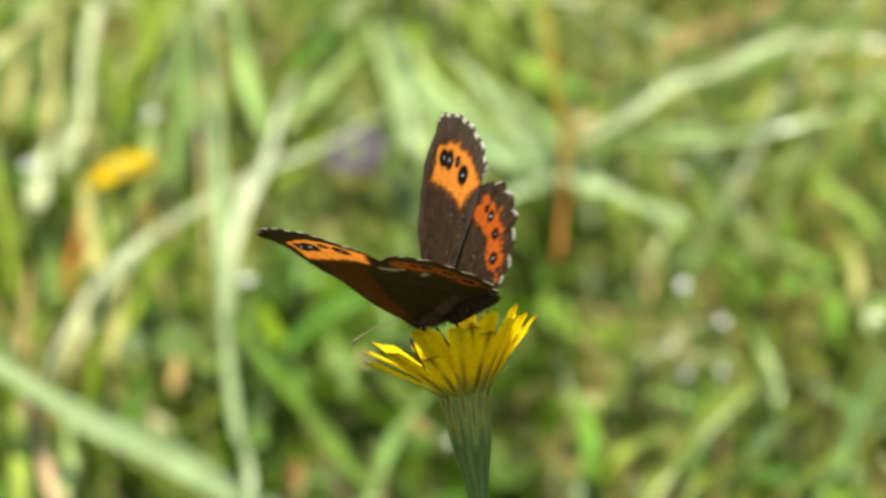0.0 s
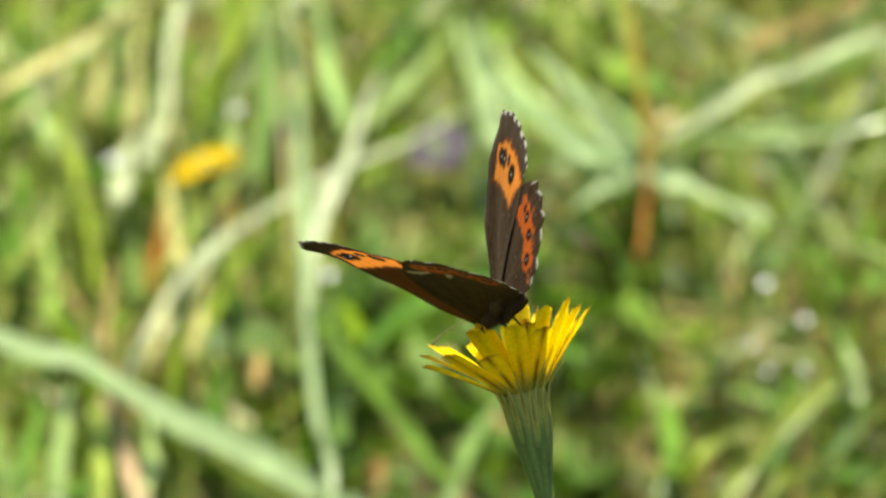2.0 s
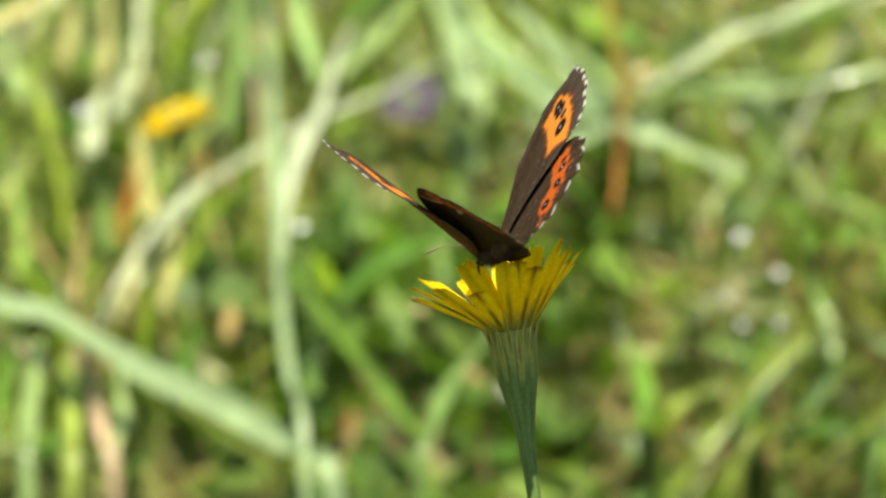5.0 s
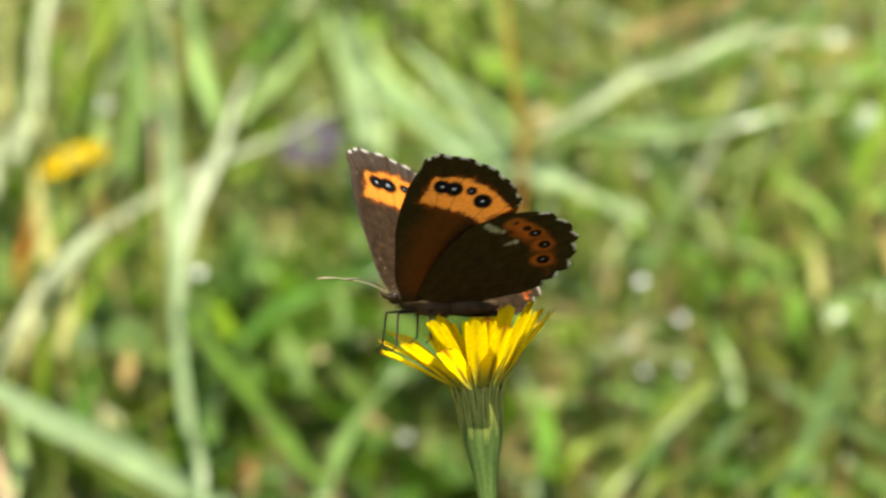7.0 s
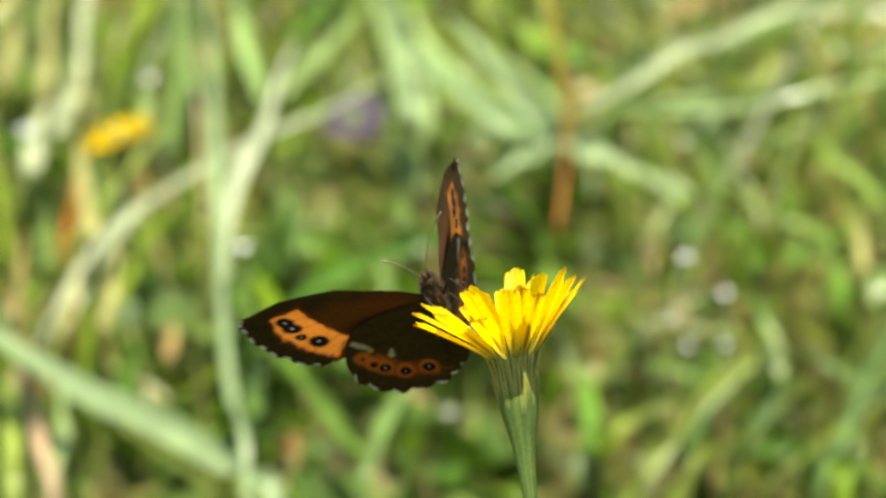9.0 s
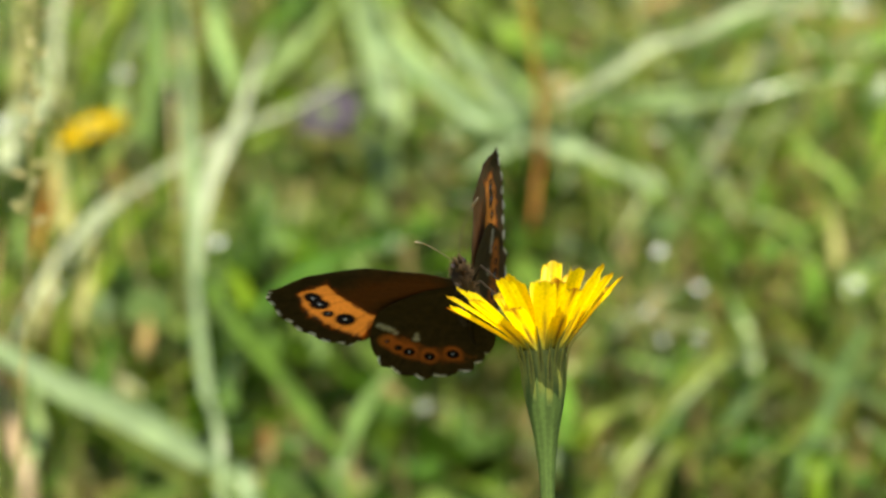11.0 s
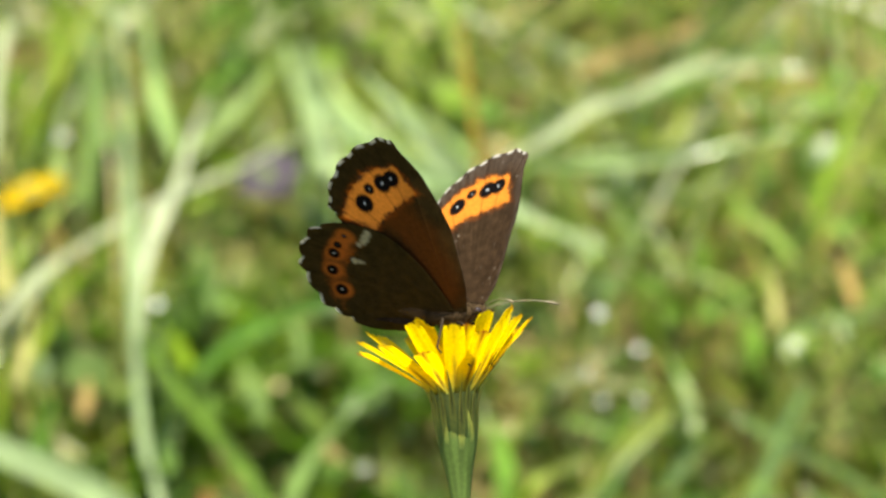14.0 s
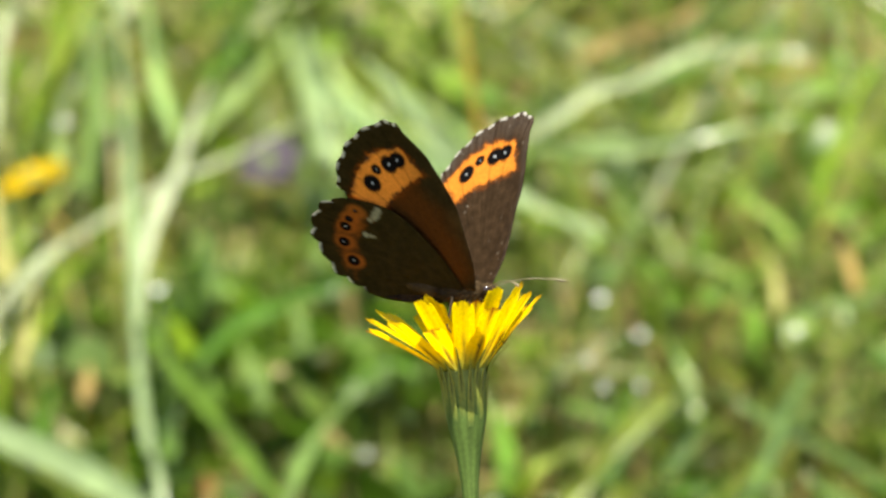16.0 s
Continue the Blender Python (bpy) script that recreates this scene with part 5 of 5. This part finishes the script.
def wing_mesh(kind, left):
    outline = FORE if kind == "fore" else HIND
    hub = np.array((-1.2, 1.6)) if kind == "fore" else np.array((-2.2, 0.8))
    ring = spline([Vector((x, y, 0)) for x, y in outline + outline[:1]], 260)[:-1]
    n = len(ring)
    rings = 78
    out = np.array([(q.x, q.y) for q in ring])
    # scalloped rim
    arc1 = np.arange(n) / n
    mid = out - out.mean(0)
    mid = mid / np.linalg.norm(mid, axis=1)[:, None]
    if kind == "hind":
        rim = smooth(0.30, 0.34, arc1) * (1 - smooth(0.72, 0.78, arc1))
        out = out + mid * (0.55 * rim * np.abs(np.sin(arc1 * math.pi * 15 + 0.2)) - 0.30 * rim)[:, None]
    else:
        rim = smooth(0.38, 0.42, arc1) * (1 - smooth(0.72, 0.76, arc1))
        out = out + mid * (0.16 * rim * np.sin(arc1 * math.pi * 36))[:, None]
    pts, edge, arc = [hub], [0.0], [0.0]
    for j in range(1, rings + 1):
        u = j / rings
        pts += list(hub + (out - hub) * u)
        edge += [u] * n
        arc += list(arc1)
    p = np.array(pts)
    edge, arc = np.array(edge), np.array(arc)
    # the wing is cupped: its outer parts bend down
    back = np.maximum(0, -5 - p[:, 0])
    if kind == "fore":
        span = np.maximum(0, p[:, 1] - 6)
        rise = -0.0003 * span ** 2 - 0.0052 * back * span - 0.0162 * back ** 2 + 0.05 * np.sin(arc * 46) * edge
        # the leading edge curls up a little
        front = np.interp(p[:, 1], (0, 5, 8.6, 14, 18.4, 22.1, 24), (0.6, 0.7, 0.0, -1.4, -3.3, -5.4, -8))
        rise = rise + 1.25 * np.clip(1 - (front - p[:, 0]) / 4.5, 0, 1.1) ** 2 * np.interp(p[:, 1], (0, 12, 19, 23), (0, 1, 0.8, 0))
    else:
        span = np.maximum(0, p[:, 1])
        rise = -0.0041 * span ** 2 - 0.0018 * back * span - 0.0104 * back ** 2 - 0.10 + 0.05 * np.sin(arc * 46) * edge
    faces = [(0, 1 + k, 1 + (k + 1) % n) for k in range(n)]
    for j in range(rings - 1):
        a = 1 + j * n
        for k in range(n):
            k2 = (k + 1) % n
            faces.append((a + k, a + n + k, a + n + k2, a + k2))
    side = 1 if left else -1
    top = wing_tints(p, edge, arc, kind, True)
    low = wing_tints(p, edge, arc, kind, False)
    verts = [Vector((q[0] * MM, side * q[1] * MM, z * MM)) for q, z in zip(p, rise)]
    verts_low = [Vector((q[0] * MM, side * q[1] * MM, (z - 0.07) * MM)) for q, z in zip(p, rise)]
    # the bright band is a single membrane, so the light comes through it
    keep = np.ones(len(p), bool)
    if kind == "fore":
        keep = ~((inside(p, BAND_FORE) > 0.15) & (edge < 0.95))
    base = len(verts)
    both = list(faces) if side > 0 else [q[::-1] for q in faces]
    for q in faces:
        if all(keep[i] for i in q):
            r = tuple(i + base for i in q)
            both.append(r[::-1] if side > 0 else r)
    return mesh_of("wing", verts + verts_low, both, WING, tints=np.concatenate([top, low]))


def ball(c, r, squash=(1, 1, 1), rings=8, sides=12, verts=None, faces=None):
    zs = [-math.cos(math.pi * (k + 0.35) / (rings + 0.7)) for k in range(rings + 1)]
    v, f = tube([Vector((z, 0, 0)) for z in zs], [math.sqrt(1 - z * z) for z in zs], sides)
    v = [Vector(c) + Vector((q.x * squash[0], q.y * squash[1], q.z * squash[2])) * r for q in v]
    if verts is None:
        return v, f
    base = len(verts)
    verts += v
    faces += [tuple(i + base for i in q) for q in f]
    return verts, faces


def hairs(verts, faces, path, radii, count, length, seed):
    """Short lying hairs over a rod."""
    rnd = random.Random(seed)
    n = len(path)
    for _ in range(count):
        u = rnd.uniform(0, n - 1.001)
        i = int(u)
        c = path[i].lerp(path[i + 1], u - i)
        t = (path[i + 1] - path[i]).normalized()
        a = rnd.uniform(0, 2 * math.pi)
        s = t.orthogonal().normalized()
        out = (s * math.cos(a) + t.cross(s) * math.sin(a)).normalized()
        r = radii[i] + (radii[i + 1] - radii[i]) * (u - i)
        foot = c + out * r * 0.9
        tip = foot + (out * rnd.uniform(0.3, 0.9) - t * rnd.uniform(-0.6, 0.8)).normalized() * length * rnd.uniform(0.5, 1.1)
        w = t.cross(out) * 0.00005
        base = len(verts)
        verts += [foot - w, foot + w, tip]
        faces.append((base, base + 1, base + 2))


butterfly = new("butterfly")
tagged(butterfly, "dark brown butterfly with orange bands and eyespots on the flower", "butterfly")
def body_mm(x, y, z):
    return mm(x - 2.6, y, z - 0.7)


trunk = spline([body_mm(3.4, 0, 1.9), body_mm(2.4, 0, 1.6), body_mm(0.5, 0, 1.0), body_mm(-1.8, 0, 0.3), body_mm(-3.0, 0, 0.1)], 12)
girth = [MM * r for r in (0.6, 0.9, 1.1, 1.25, 1.35, 1.4, 1.4, 1.35, 1.3, 1.2, 1.1, 0.95, 0.8)]
v, f = tube(trunk, girth, 12)
hairs(v, f, trunk, girth, 900, 0.0011, 71)
piece("thorax", mesh_of("thorax", v, f, FUR), butterfly, label="furry dark brown thorax")
trunk = spline([body_mm(-2.4, 0, 0.4), body_mm(-5, 0, 0.3), body_mm(-7.5, 0, 0.2), body_mm(-9.5, 0, 0.1)], 14)
girth = [MM * r * (1 + 0.05 * (k % 2)) for k, r in enumerate((0.8, 1.0, 1.1, 1.1, 1.15, 1.15, 1.1, 1.05, 1.0, 0.95, 0.9, 0.8, 0.7, 0.5, 0.25))]
v, f = tube(trunk, girth, 12)
hairs(v, f, trunk, girth, 500, 0.0006, 72)
piece("abdomen", mesh_of("abdomen", v, f, FUR), butterfly, label="slim dark brown abdomen")
v, f = ball(body_mm(4.1, 0, 2.1), 0.9 * MM, (0.9, 1.0, 1.0))
hairs(v, f, [body_mm(3.4, 0, 2.0), body_mm(4.7, 0, 2.3)], [0.8 * MM, 0.7 * MM], 200, 0.0007, 73)
head = piece("head", mesh_of("head", v, f, FUR), butterfly, label="small brown furry head")
for s in (1, -1):
    v, f = ball(body_mm(4.3, 0.7 * s, 2.25), 0.45 * MM)
    piece("eye", mesh_of("eye", v, f, EYE), head, label="dark shiny eye")
    v, f = tube([body_mm(4.6, 0.25 * s, 1.9), body_mm(5.3, 0.35 * s, 2.3), body_mm(5.9, 0.4 * s, 2.8)], [MM * 0.22, MM * 0.3, MM * 0.08], 6)
    piece("palp", mesh_of("palp", v, f, FUR), head)
    path = spline([body_mm(4.5, 0.4 * s, 2.6), body_mm(7.0, 1.7 * s, 4.0), body_mm(9.8, 3.4 * s, 4.8), body_mm(12.2, 5.0 * s, 4.9)], 16)
    v, f = tube(path, [MM * 0.065] * 12 + [MM * r for r in (0.09, 0.14, 0.17, 0.15, 0.06)], 6)
    piece("antenna", mesh_of("antenna", v, f, FEELER), butterfly, label="thin clubbed pale brown antenna")
    for x, reach, drop in ((1.8, 3.4, -3.8), (-0.6, 1.2, -3.2)):
        knee = body_mm(x + reach * 0.8, 2.0 * s, 0.2)
        v, f = tube([body_mm(x, 0.8 * s, 0.2), knee, body_mm(x + reach, 2.4 * s, drop), body_mm(x + reach + 0.8, 2.5 * s, drop - 0.5)],
                    [MM * 0.22, MM * 0.17, MM * 0.12, MM * 0.1], 6)
        piece("leg", mesh_of("leg", v, f, LEGS), butterfly)
WINGS = {}
for is_left in (True, False):
    for kind, name in (("fore", "forewing"), ("hind", "hindwing")):
        text = "dark brown forewing with an orange band and eyespots" if kind == "fore" else "dark brown scalloped hindwing with small eyespots"
        WINGS[kind, is_left] = piece(name, wing_mesh(kind, is_left), butterfly, label=text)


# ---------------------------------------------------------------- what moves
def motions():
    base = flower.matrix_basis.inverted()
    walk(flower_head, [(t, base @ m) for t, m in [
        (0, pose(-0.00448, -0.01652, 0.28647, -14.098, -6.932, 2.287)),
        (0.5, pose(-0.01627, -0.01654, 0.28614, -14.494, -12.770, 4.117)),
        (1, pose(-0.00932, -0.01656, 0.28739, -14.629, -11.029, 4.145)),
        (1.5, pose(-0.00856, -0.01656, 0.28695, -14.474, -9.879, 3.984)),
        (2, pose(-0.00727, -0.01657, 0.28652, -14.265, -10.624, 4.016)),
        (2.5, pose(-0.00722, -0.01655, 0.28829, -14.196, -9.770, 3.734)),
        (3, pose(-0.00126, -0.01657, 0.28731, -14.157, -8.088, 3.171)),
        (3.5, pose(-0.02152, -0.01660, 0.28571, -14.552, -14.495, 4.561)),
        (3.7, pose(-0.01471, -0.01651, 0.28699, -14.467, -10.264, 3.714)),
        (5.8, pose(0.00329, -0.00142, 0.28621, -14.519, -4.863, 2.199)),
        (6, pose(0.00957, 0.00001, 0.28629, -14.415, -1.704, 1.255)),
        (6.5, pose(0.00150, -0.00004, 0.28319, -14.303, -5.591, 1.995)),
        (7, pose(0.00247, 0.00000, 0.28252, -14.095, -4.905, 1.367)),
        (7.5, pose(-0.00041, -0.00003, 0.28360, -14.127, -6.747, 1.889)),
        (8, pose(-0.00044, 0.00001, 0.28262, -14.130, -6.980, 1.920)),
        (8.1, pose(-0.00203, 0.00002, 0.28372, -14.097, -5.720, 1.588)),
        (8.3, pose(-0.00183, 0.00003, 0.28247, -14.204, -7.112, 2.013)),
        (8.4, pose(-0.00280, 0.00004, 0.28206, -14.241, -6.572, 1.911)),
        (8.5, pose(-0.00086, 0.00005, 0.28247, -14.279, -5.603, 1.798)),
        (9, pose(0.00141, 0, 0.28321, -14.38, -6.77, 2.27)),
        (9.2, pose(0.00141, 0, 0.28321, -14.43, -6.77, 2.32)),
        (11.1, pose(0.00879, 0, 0.28355, -14.33, -1.72, 0.7)),
        (11.4, pose(0.01009, 0, 0.28362, -14.33, -1.72, 0.7)),
        (11.5, pose(0.01029, 0, 0.28583, -14.34, -2.27, 0.84)),
        (11.7, pose(0.00682, 0, 0.28947, -14.32, -2.01, 0.7)),
        (12, pose(0.00297, 0, 0.28441, -14.22, -3.57, 0.98)),
        (12.5, pose(0.00635, 0, 0.28657, -14.01, -2.53, 0.63)),
        (13, pose(0.00296, 0, 0.28481, -13.9, -2.64, 0.42)),
        (13.5, pose(0.00586, 0, 0.28416, -13.8, -2.33, 0.31)),
        (14, pose(0.00475, 0, 0.28595, -13.79, -3.24, 0.54)),
        (14.5, pose(0.00378, 0, 0.28653, -13.82, -3.66, 0.53)),
        (15, pose(0.00551, 0, 0.2866, -13.91, -2.37, 0.25)),
        (15.5, pose(0.0042, 0, 0.28631, -13.91, -2.94, 0.42)),
        (16, pose(0.00572, 0, 0.28695, -13.92, -3.11, 0.52)),
    ]])
    walk(butterfly, [
        (0, pose(-0.00908, -0.01651, 0.29483, -21.182, 36.651, 115.241)),
        (0.5, pose(-0.02011, -0.01657, 0.29387, -41.158, 41.176, 88.723)),
        (1, pose(-0.01345, -0.01657, 0.29480, -38.921, 40.358, 92.521)),
        (1.5, pose(-0.01249, -0.01650, 0.29442, -34.285, 40.555, 92.422)),
        (2, pose(-0.01115, -0.01656, 0.29452, -29.949, 37.351, 98.507)),
        (2.5, pose(-0.00982, -0.01628, 0.29568, -20.487, 41.754, 92.657)),
        (3, pose(-0.00335, -0.01641, 0.29487, -21.390, 39.530, 95.567)),
        (3.5, pose(-0.02376, -0.01666, 0.29385, -32.736, 39.537, 85.460)),
        (3.7, pose(-0.01635, -0.01650, 0.29537, -27.577, 39.767, 87.556)),
        (5.8, pose(-0.00046, -0.00115, 0.29431, -3.562, 25.737, 120.365)),
        (6, pose(0.00613, 0.00029, 0.29427, -2.615, 35.356, 131.741)),
        (6.5, pose(-0.00238, 0.00049, 0.29225, -10.366, 26.659, 135.584)),
        (6.8, pose(-0.00307, 0.00047, 0.29282, -8.126, 31.467, 157.122)),
        (6.9, pose(-0.00450, 0.00052, 0.29231, 12.701, -0.853, -158.220)),
        (7, pose(-0.00617, 0.00053, 0.29190, 12.491, -0.872, -158.025)),
        (7.5, pose(-0.00893, 0.00005, 0.28914, 12.713, 5.795, -134.192)),
        (8, pose(-0.00934, -0.00032, 0.28842, 29.389, 13.968, -126.248)),
        (8.1, pose(-0.00960, -0.00032, 0.28899, 20.375, 6.967, -128.863)),
        (8.3, pose(-0.01314, 0.00761, 0.28615, 52.491, -27.514, -73.718)),
        (8.4, pose(-0.01134, 0.01061, 0.28638, 42.486, -32.401, -80.725)),
        (8.5, pose(-0.00955, 0.01162, 0.28693, 30.776, -32.995, -82.922)),
        (9, pose(-0.00813, 0.01154, 0.28768, 43.1, -40.0, -90.3)),
        (9.2, pose(-0.00814, 0.01154, 0.28767, 43.1, -40.1, -90.3)),
        (11.1, pose(-0.00001, 0.01177, 0.28872, 36.5, -40.7, -87.6)),
        (11.4, pose(0.01294, 0.00295, 0.29130, 4.1, 14.0, -32.9)),
        (11.5, pose(0.01276, -0.00005, 0.29429, -9.7, 2.6, -44.0)),
        (11.7, pose(0.00958, -0.00011, 0.29744, -12.4, 4.3, -42.8)),
        (12, pose(0.00441, -0.00011, 0.29282, -10.9, 6.2, -43.4)),
        (12.5, pose(0.00770, -0.00002, 0.29517, -15.2, 5.6, -42.7)),
        (13, pose(0.00433, -0.00004, 0.29347, -12.4, 2.1, -38.5)),
        (13.5, pose(0.00719, -0.00005, 0.29309, -12.6, 2.5, -40.9)),
        (14, pose(0.00639, 0.00000, 0.29440, -13.1, 3.9, -37.9)),
        (14.5, pose(0.00497, -0.00003, 0.29501, -9.4, 0.7, -41.1)),
        (15, pose(0.00656, -0.00009, 0.29424, -4.8, 8.1, -46.2)),
        (15.5, pose(0.00517, -0.00009, 0.29418, -3.9, 8.7, -50.0)),
        (16, pose(0.00738, -0.00003, 0.29529, -8.1, 5.2, -39.6)),
    ])
    foot = grass_panicle.location.copy()
    walk(grass_panicle, [(t, pose(*foot, 0, lean, 0)) for t, lean in ((0, -9), (5, -9), (9.2, -9), (10.4, -5), (11.3, 0), (12.6, 0), (13.2, -3), (14, -6), (16, -6))])
    # seconds; then rise, pitch and sweep in degrees of the left forewing, the right forewing, the left hindwing, the right hindwing
    beats = [
        (0, 52.6, -2.0, -1.6, 57.3, 2.1, 3.4, 48.2, 0.6, 8.8, 58.5, -1.6, 3.2),
        (0.5, 54.8, 0.4, 0.6, 54.9, 0.8, 4.3, 50.7, 2.4, 6.3, 56.7, -2.8, 1.7),
        (1, 55.0, 1.7, 2.7, 57.2, 1.2, 6.9, 52.8, 1.6, 7.8, 60.2, -3.8, 3.3),
        (1.5, 54.0, 0.5, 1.4, 58.0, 0.3, 5.6, 52.0, 0.4, 4.7, 59.6, -3.3, 2.9),
        (2, 52.4, 0.2, -1.2, 56.2, 2.1, 4.3, 51.0, -0.6, 3.4, 57.3, -1.3, 4.3),
        (2.5, 49.5, 1.9, 1.9, 55.2, -1.2, 8.3, 46.6, 3.1, 6.1, 55.7, -3.5, 8.7),
        (3, 50.1, 1.7, 4.7, 54.0, 1.1, 8.9, 49.0, 1.0, 4.2, 56.9, -3.3, 3.3),
        (3.5, 53.5, -3.2, 7.2, 54.7, 6.4, 2.1, 52.8, -4.0, 3.9, 55.5, 3.7, 0.9),
        (3.7, 53.5, -3.2, 7.2, 54.7, 6.4, 2.1, 52.8, -4.0, 3.9, 55.5, 3.7, 0.9),
        (5.8, 46.3, -14.5, -21.0, 53.5, 0.8, -3.3, 42.7, 5.1, 3.1, 51.5, -0.5, -5.0),
        (6, 50.3, -3.5, -8.0, 56.5, -3.2, -3.3, 44.7, 1.1, 3.1, 56.5, -5.5, -5.0),
        (6.5, 55.8, -5.7, -9.5, 56.4, -2.2, 0.0, 50.1, 0.4, 0.3, 55.7, -3.4, -2.8),
        (6.8, 55.1, -7.1, -3.2, 58.3, 3.2, -11.2, 54.3, -7.8, -7.8, 57.9, 0.8, -7.6),
        (6.9, 47.0, 0.5, -19.7, 48.7, -1.9, -17.7, 45.8, 0.6, -19.4, 47.6, -2.4, -13.5),
        (7, 48.5, 0.1, -21.8, 51.0, -3.5, -18.1, 45.9, 2.6, -18.0, 48.9, -2.4, -9.1),
        (7.5, 53.9, 4.5, -17.6, 48.9, -5.4, -17.9, 52.9, 3.0, -12.7, 46.7, -4.4, -8.9),
        (8, 55.5, 2.0, -13.8, 56.4, -2.2, -14.4, 54.8, 0.1, -11.8, 54.6, -1.9, -7.2),
        (8.1, 55.5, 3.0, -12.8, 54.4, -4.2, -16.4, 51.8, 1.1, -11.8, 52.6, -2.9, -7.2),
        (8.3, 46.8, -0.3, 7.9, 45.1, 2.6, 10.2, 46.2, -1.8, -4.2, 36.6, 1.8, 8.4),
        (8.4, 44.8, -1.3, 8.9, 40.1, 3.6, 7.2, 44.2, -1.8, -4.2, 37.6, 3.8, 8.4),
        (8.5, 43.8, -2.3, 8.9, 38.1, 4.6, 6.2, 43.2, -2.8, -4.2, 38.6, 2.8, 8.4),
        (9, 43.8, -0.4, 6.5, 42.9, 3.6, 3.9, 43.2, -1.0, -4.1, 44.5, 0.5, 6.7),
        (9.2, 43.8, -0.4, 6.5, 42.9, 3.6, 3.9, 43.2, -1.0, -4.1, 44.5, 0.5, 6.7),
        (11.1, 43.8, -0.4, 6.5, 42.9, 3.6, 3.9, 43.2, -1.0, -4.1, 44.5, 0.5, 6.7),
        (11.4, 54.4, 0.9, -3.3, 53.0, 1.6, -3.8, 53.4, 0.0, -0.7, 52.3, -2.7, 1.4),
        (11.5, 54.4, 1.9, -2.3, 54.0, -0.4, -1.8, 53.4, 1.0, -0.7, 52.3, -0.7, 1.4),
        (11.7, 55.7, 2.7, -1.5, 56.6, -2.5, -1.1, 56.0, 1.3, -0.6, 53.8, -1.6, 2.1),
        (12, 59.7, 2.7, -1.5, 59.6, -1.5, -1.1, 59.0, 1.3, -0.6, 57.8, -1.6, 2.1),
        (12.5, 60.7, 2.6, -1.1, 60.8, -1.2, -1.0, 59.7, 1.5, -0.4, 59.4, -2.0, 1.8),
        (13, 58.7, 2.6, -0.3, 58.9, -1.2, -0.9, 58.0, 1.4, -0.4, 57.4, -1.8, 2.2),
        (13.5, 58.6, 2.6, -0.1, 59.6, -1.1, -0.9, 57.9, 1.3, -0.4, 58.2, -1.8, 2.5),
        (14, 57.4, 2.5, 0.6, 58.2, -1.1, -0.9, 56.8, 1.3, -0.3, 56.8, -1.7, 1.9),
        (14.5, 58.0, 2.4, 0.8, 58.4, -0.9, -1.1, 57.4, 1.2, -0.2, 56.3, -0.7, 2.1),
        (15, 58.0, 2.2, -0.4, 58.8, -0.6, -0.3, 57.2, 1.1, -0.4, 57.0, -0.6, 1.9),
        (15.5, 57.8, 2.2, -0.0, 58.6, -0.6, -0.7, 57.0, 1.2, -0.3, 56.8, -0.7, 2.1),
        (16, 60.5, 1.3, -0.6, 60.4, -0.6, -0.1, 59.5, 0.3, -0.4, 58.3, -0.1, 1.2),
    ]
    for k, (kind, left) in enumerate((("fore", True), ("fore", False), ("hind", True), ("hind", False))):
        side = 1 if left else -1
        walk(WINGS[kind, left], [(r[0], pose(0, 0.0008 * side, 0, side * r[1 + 3 * k], r[2 + 3 * k], 0) @ pose(0, 0, 0, 0, 0, side * r[3 + 3 * k]))
                                 for r in beats])


motions()
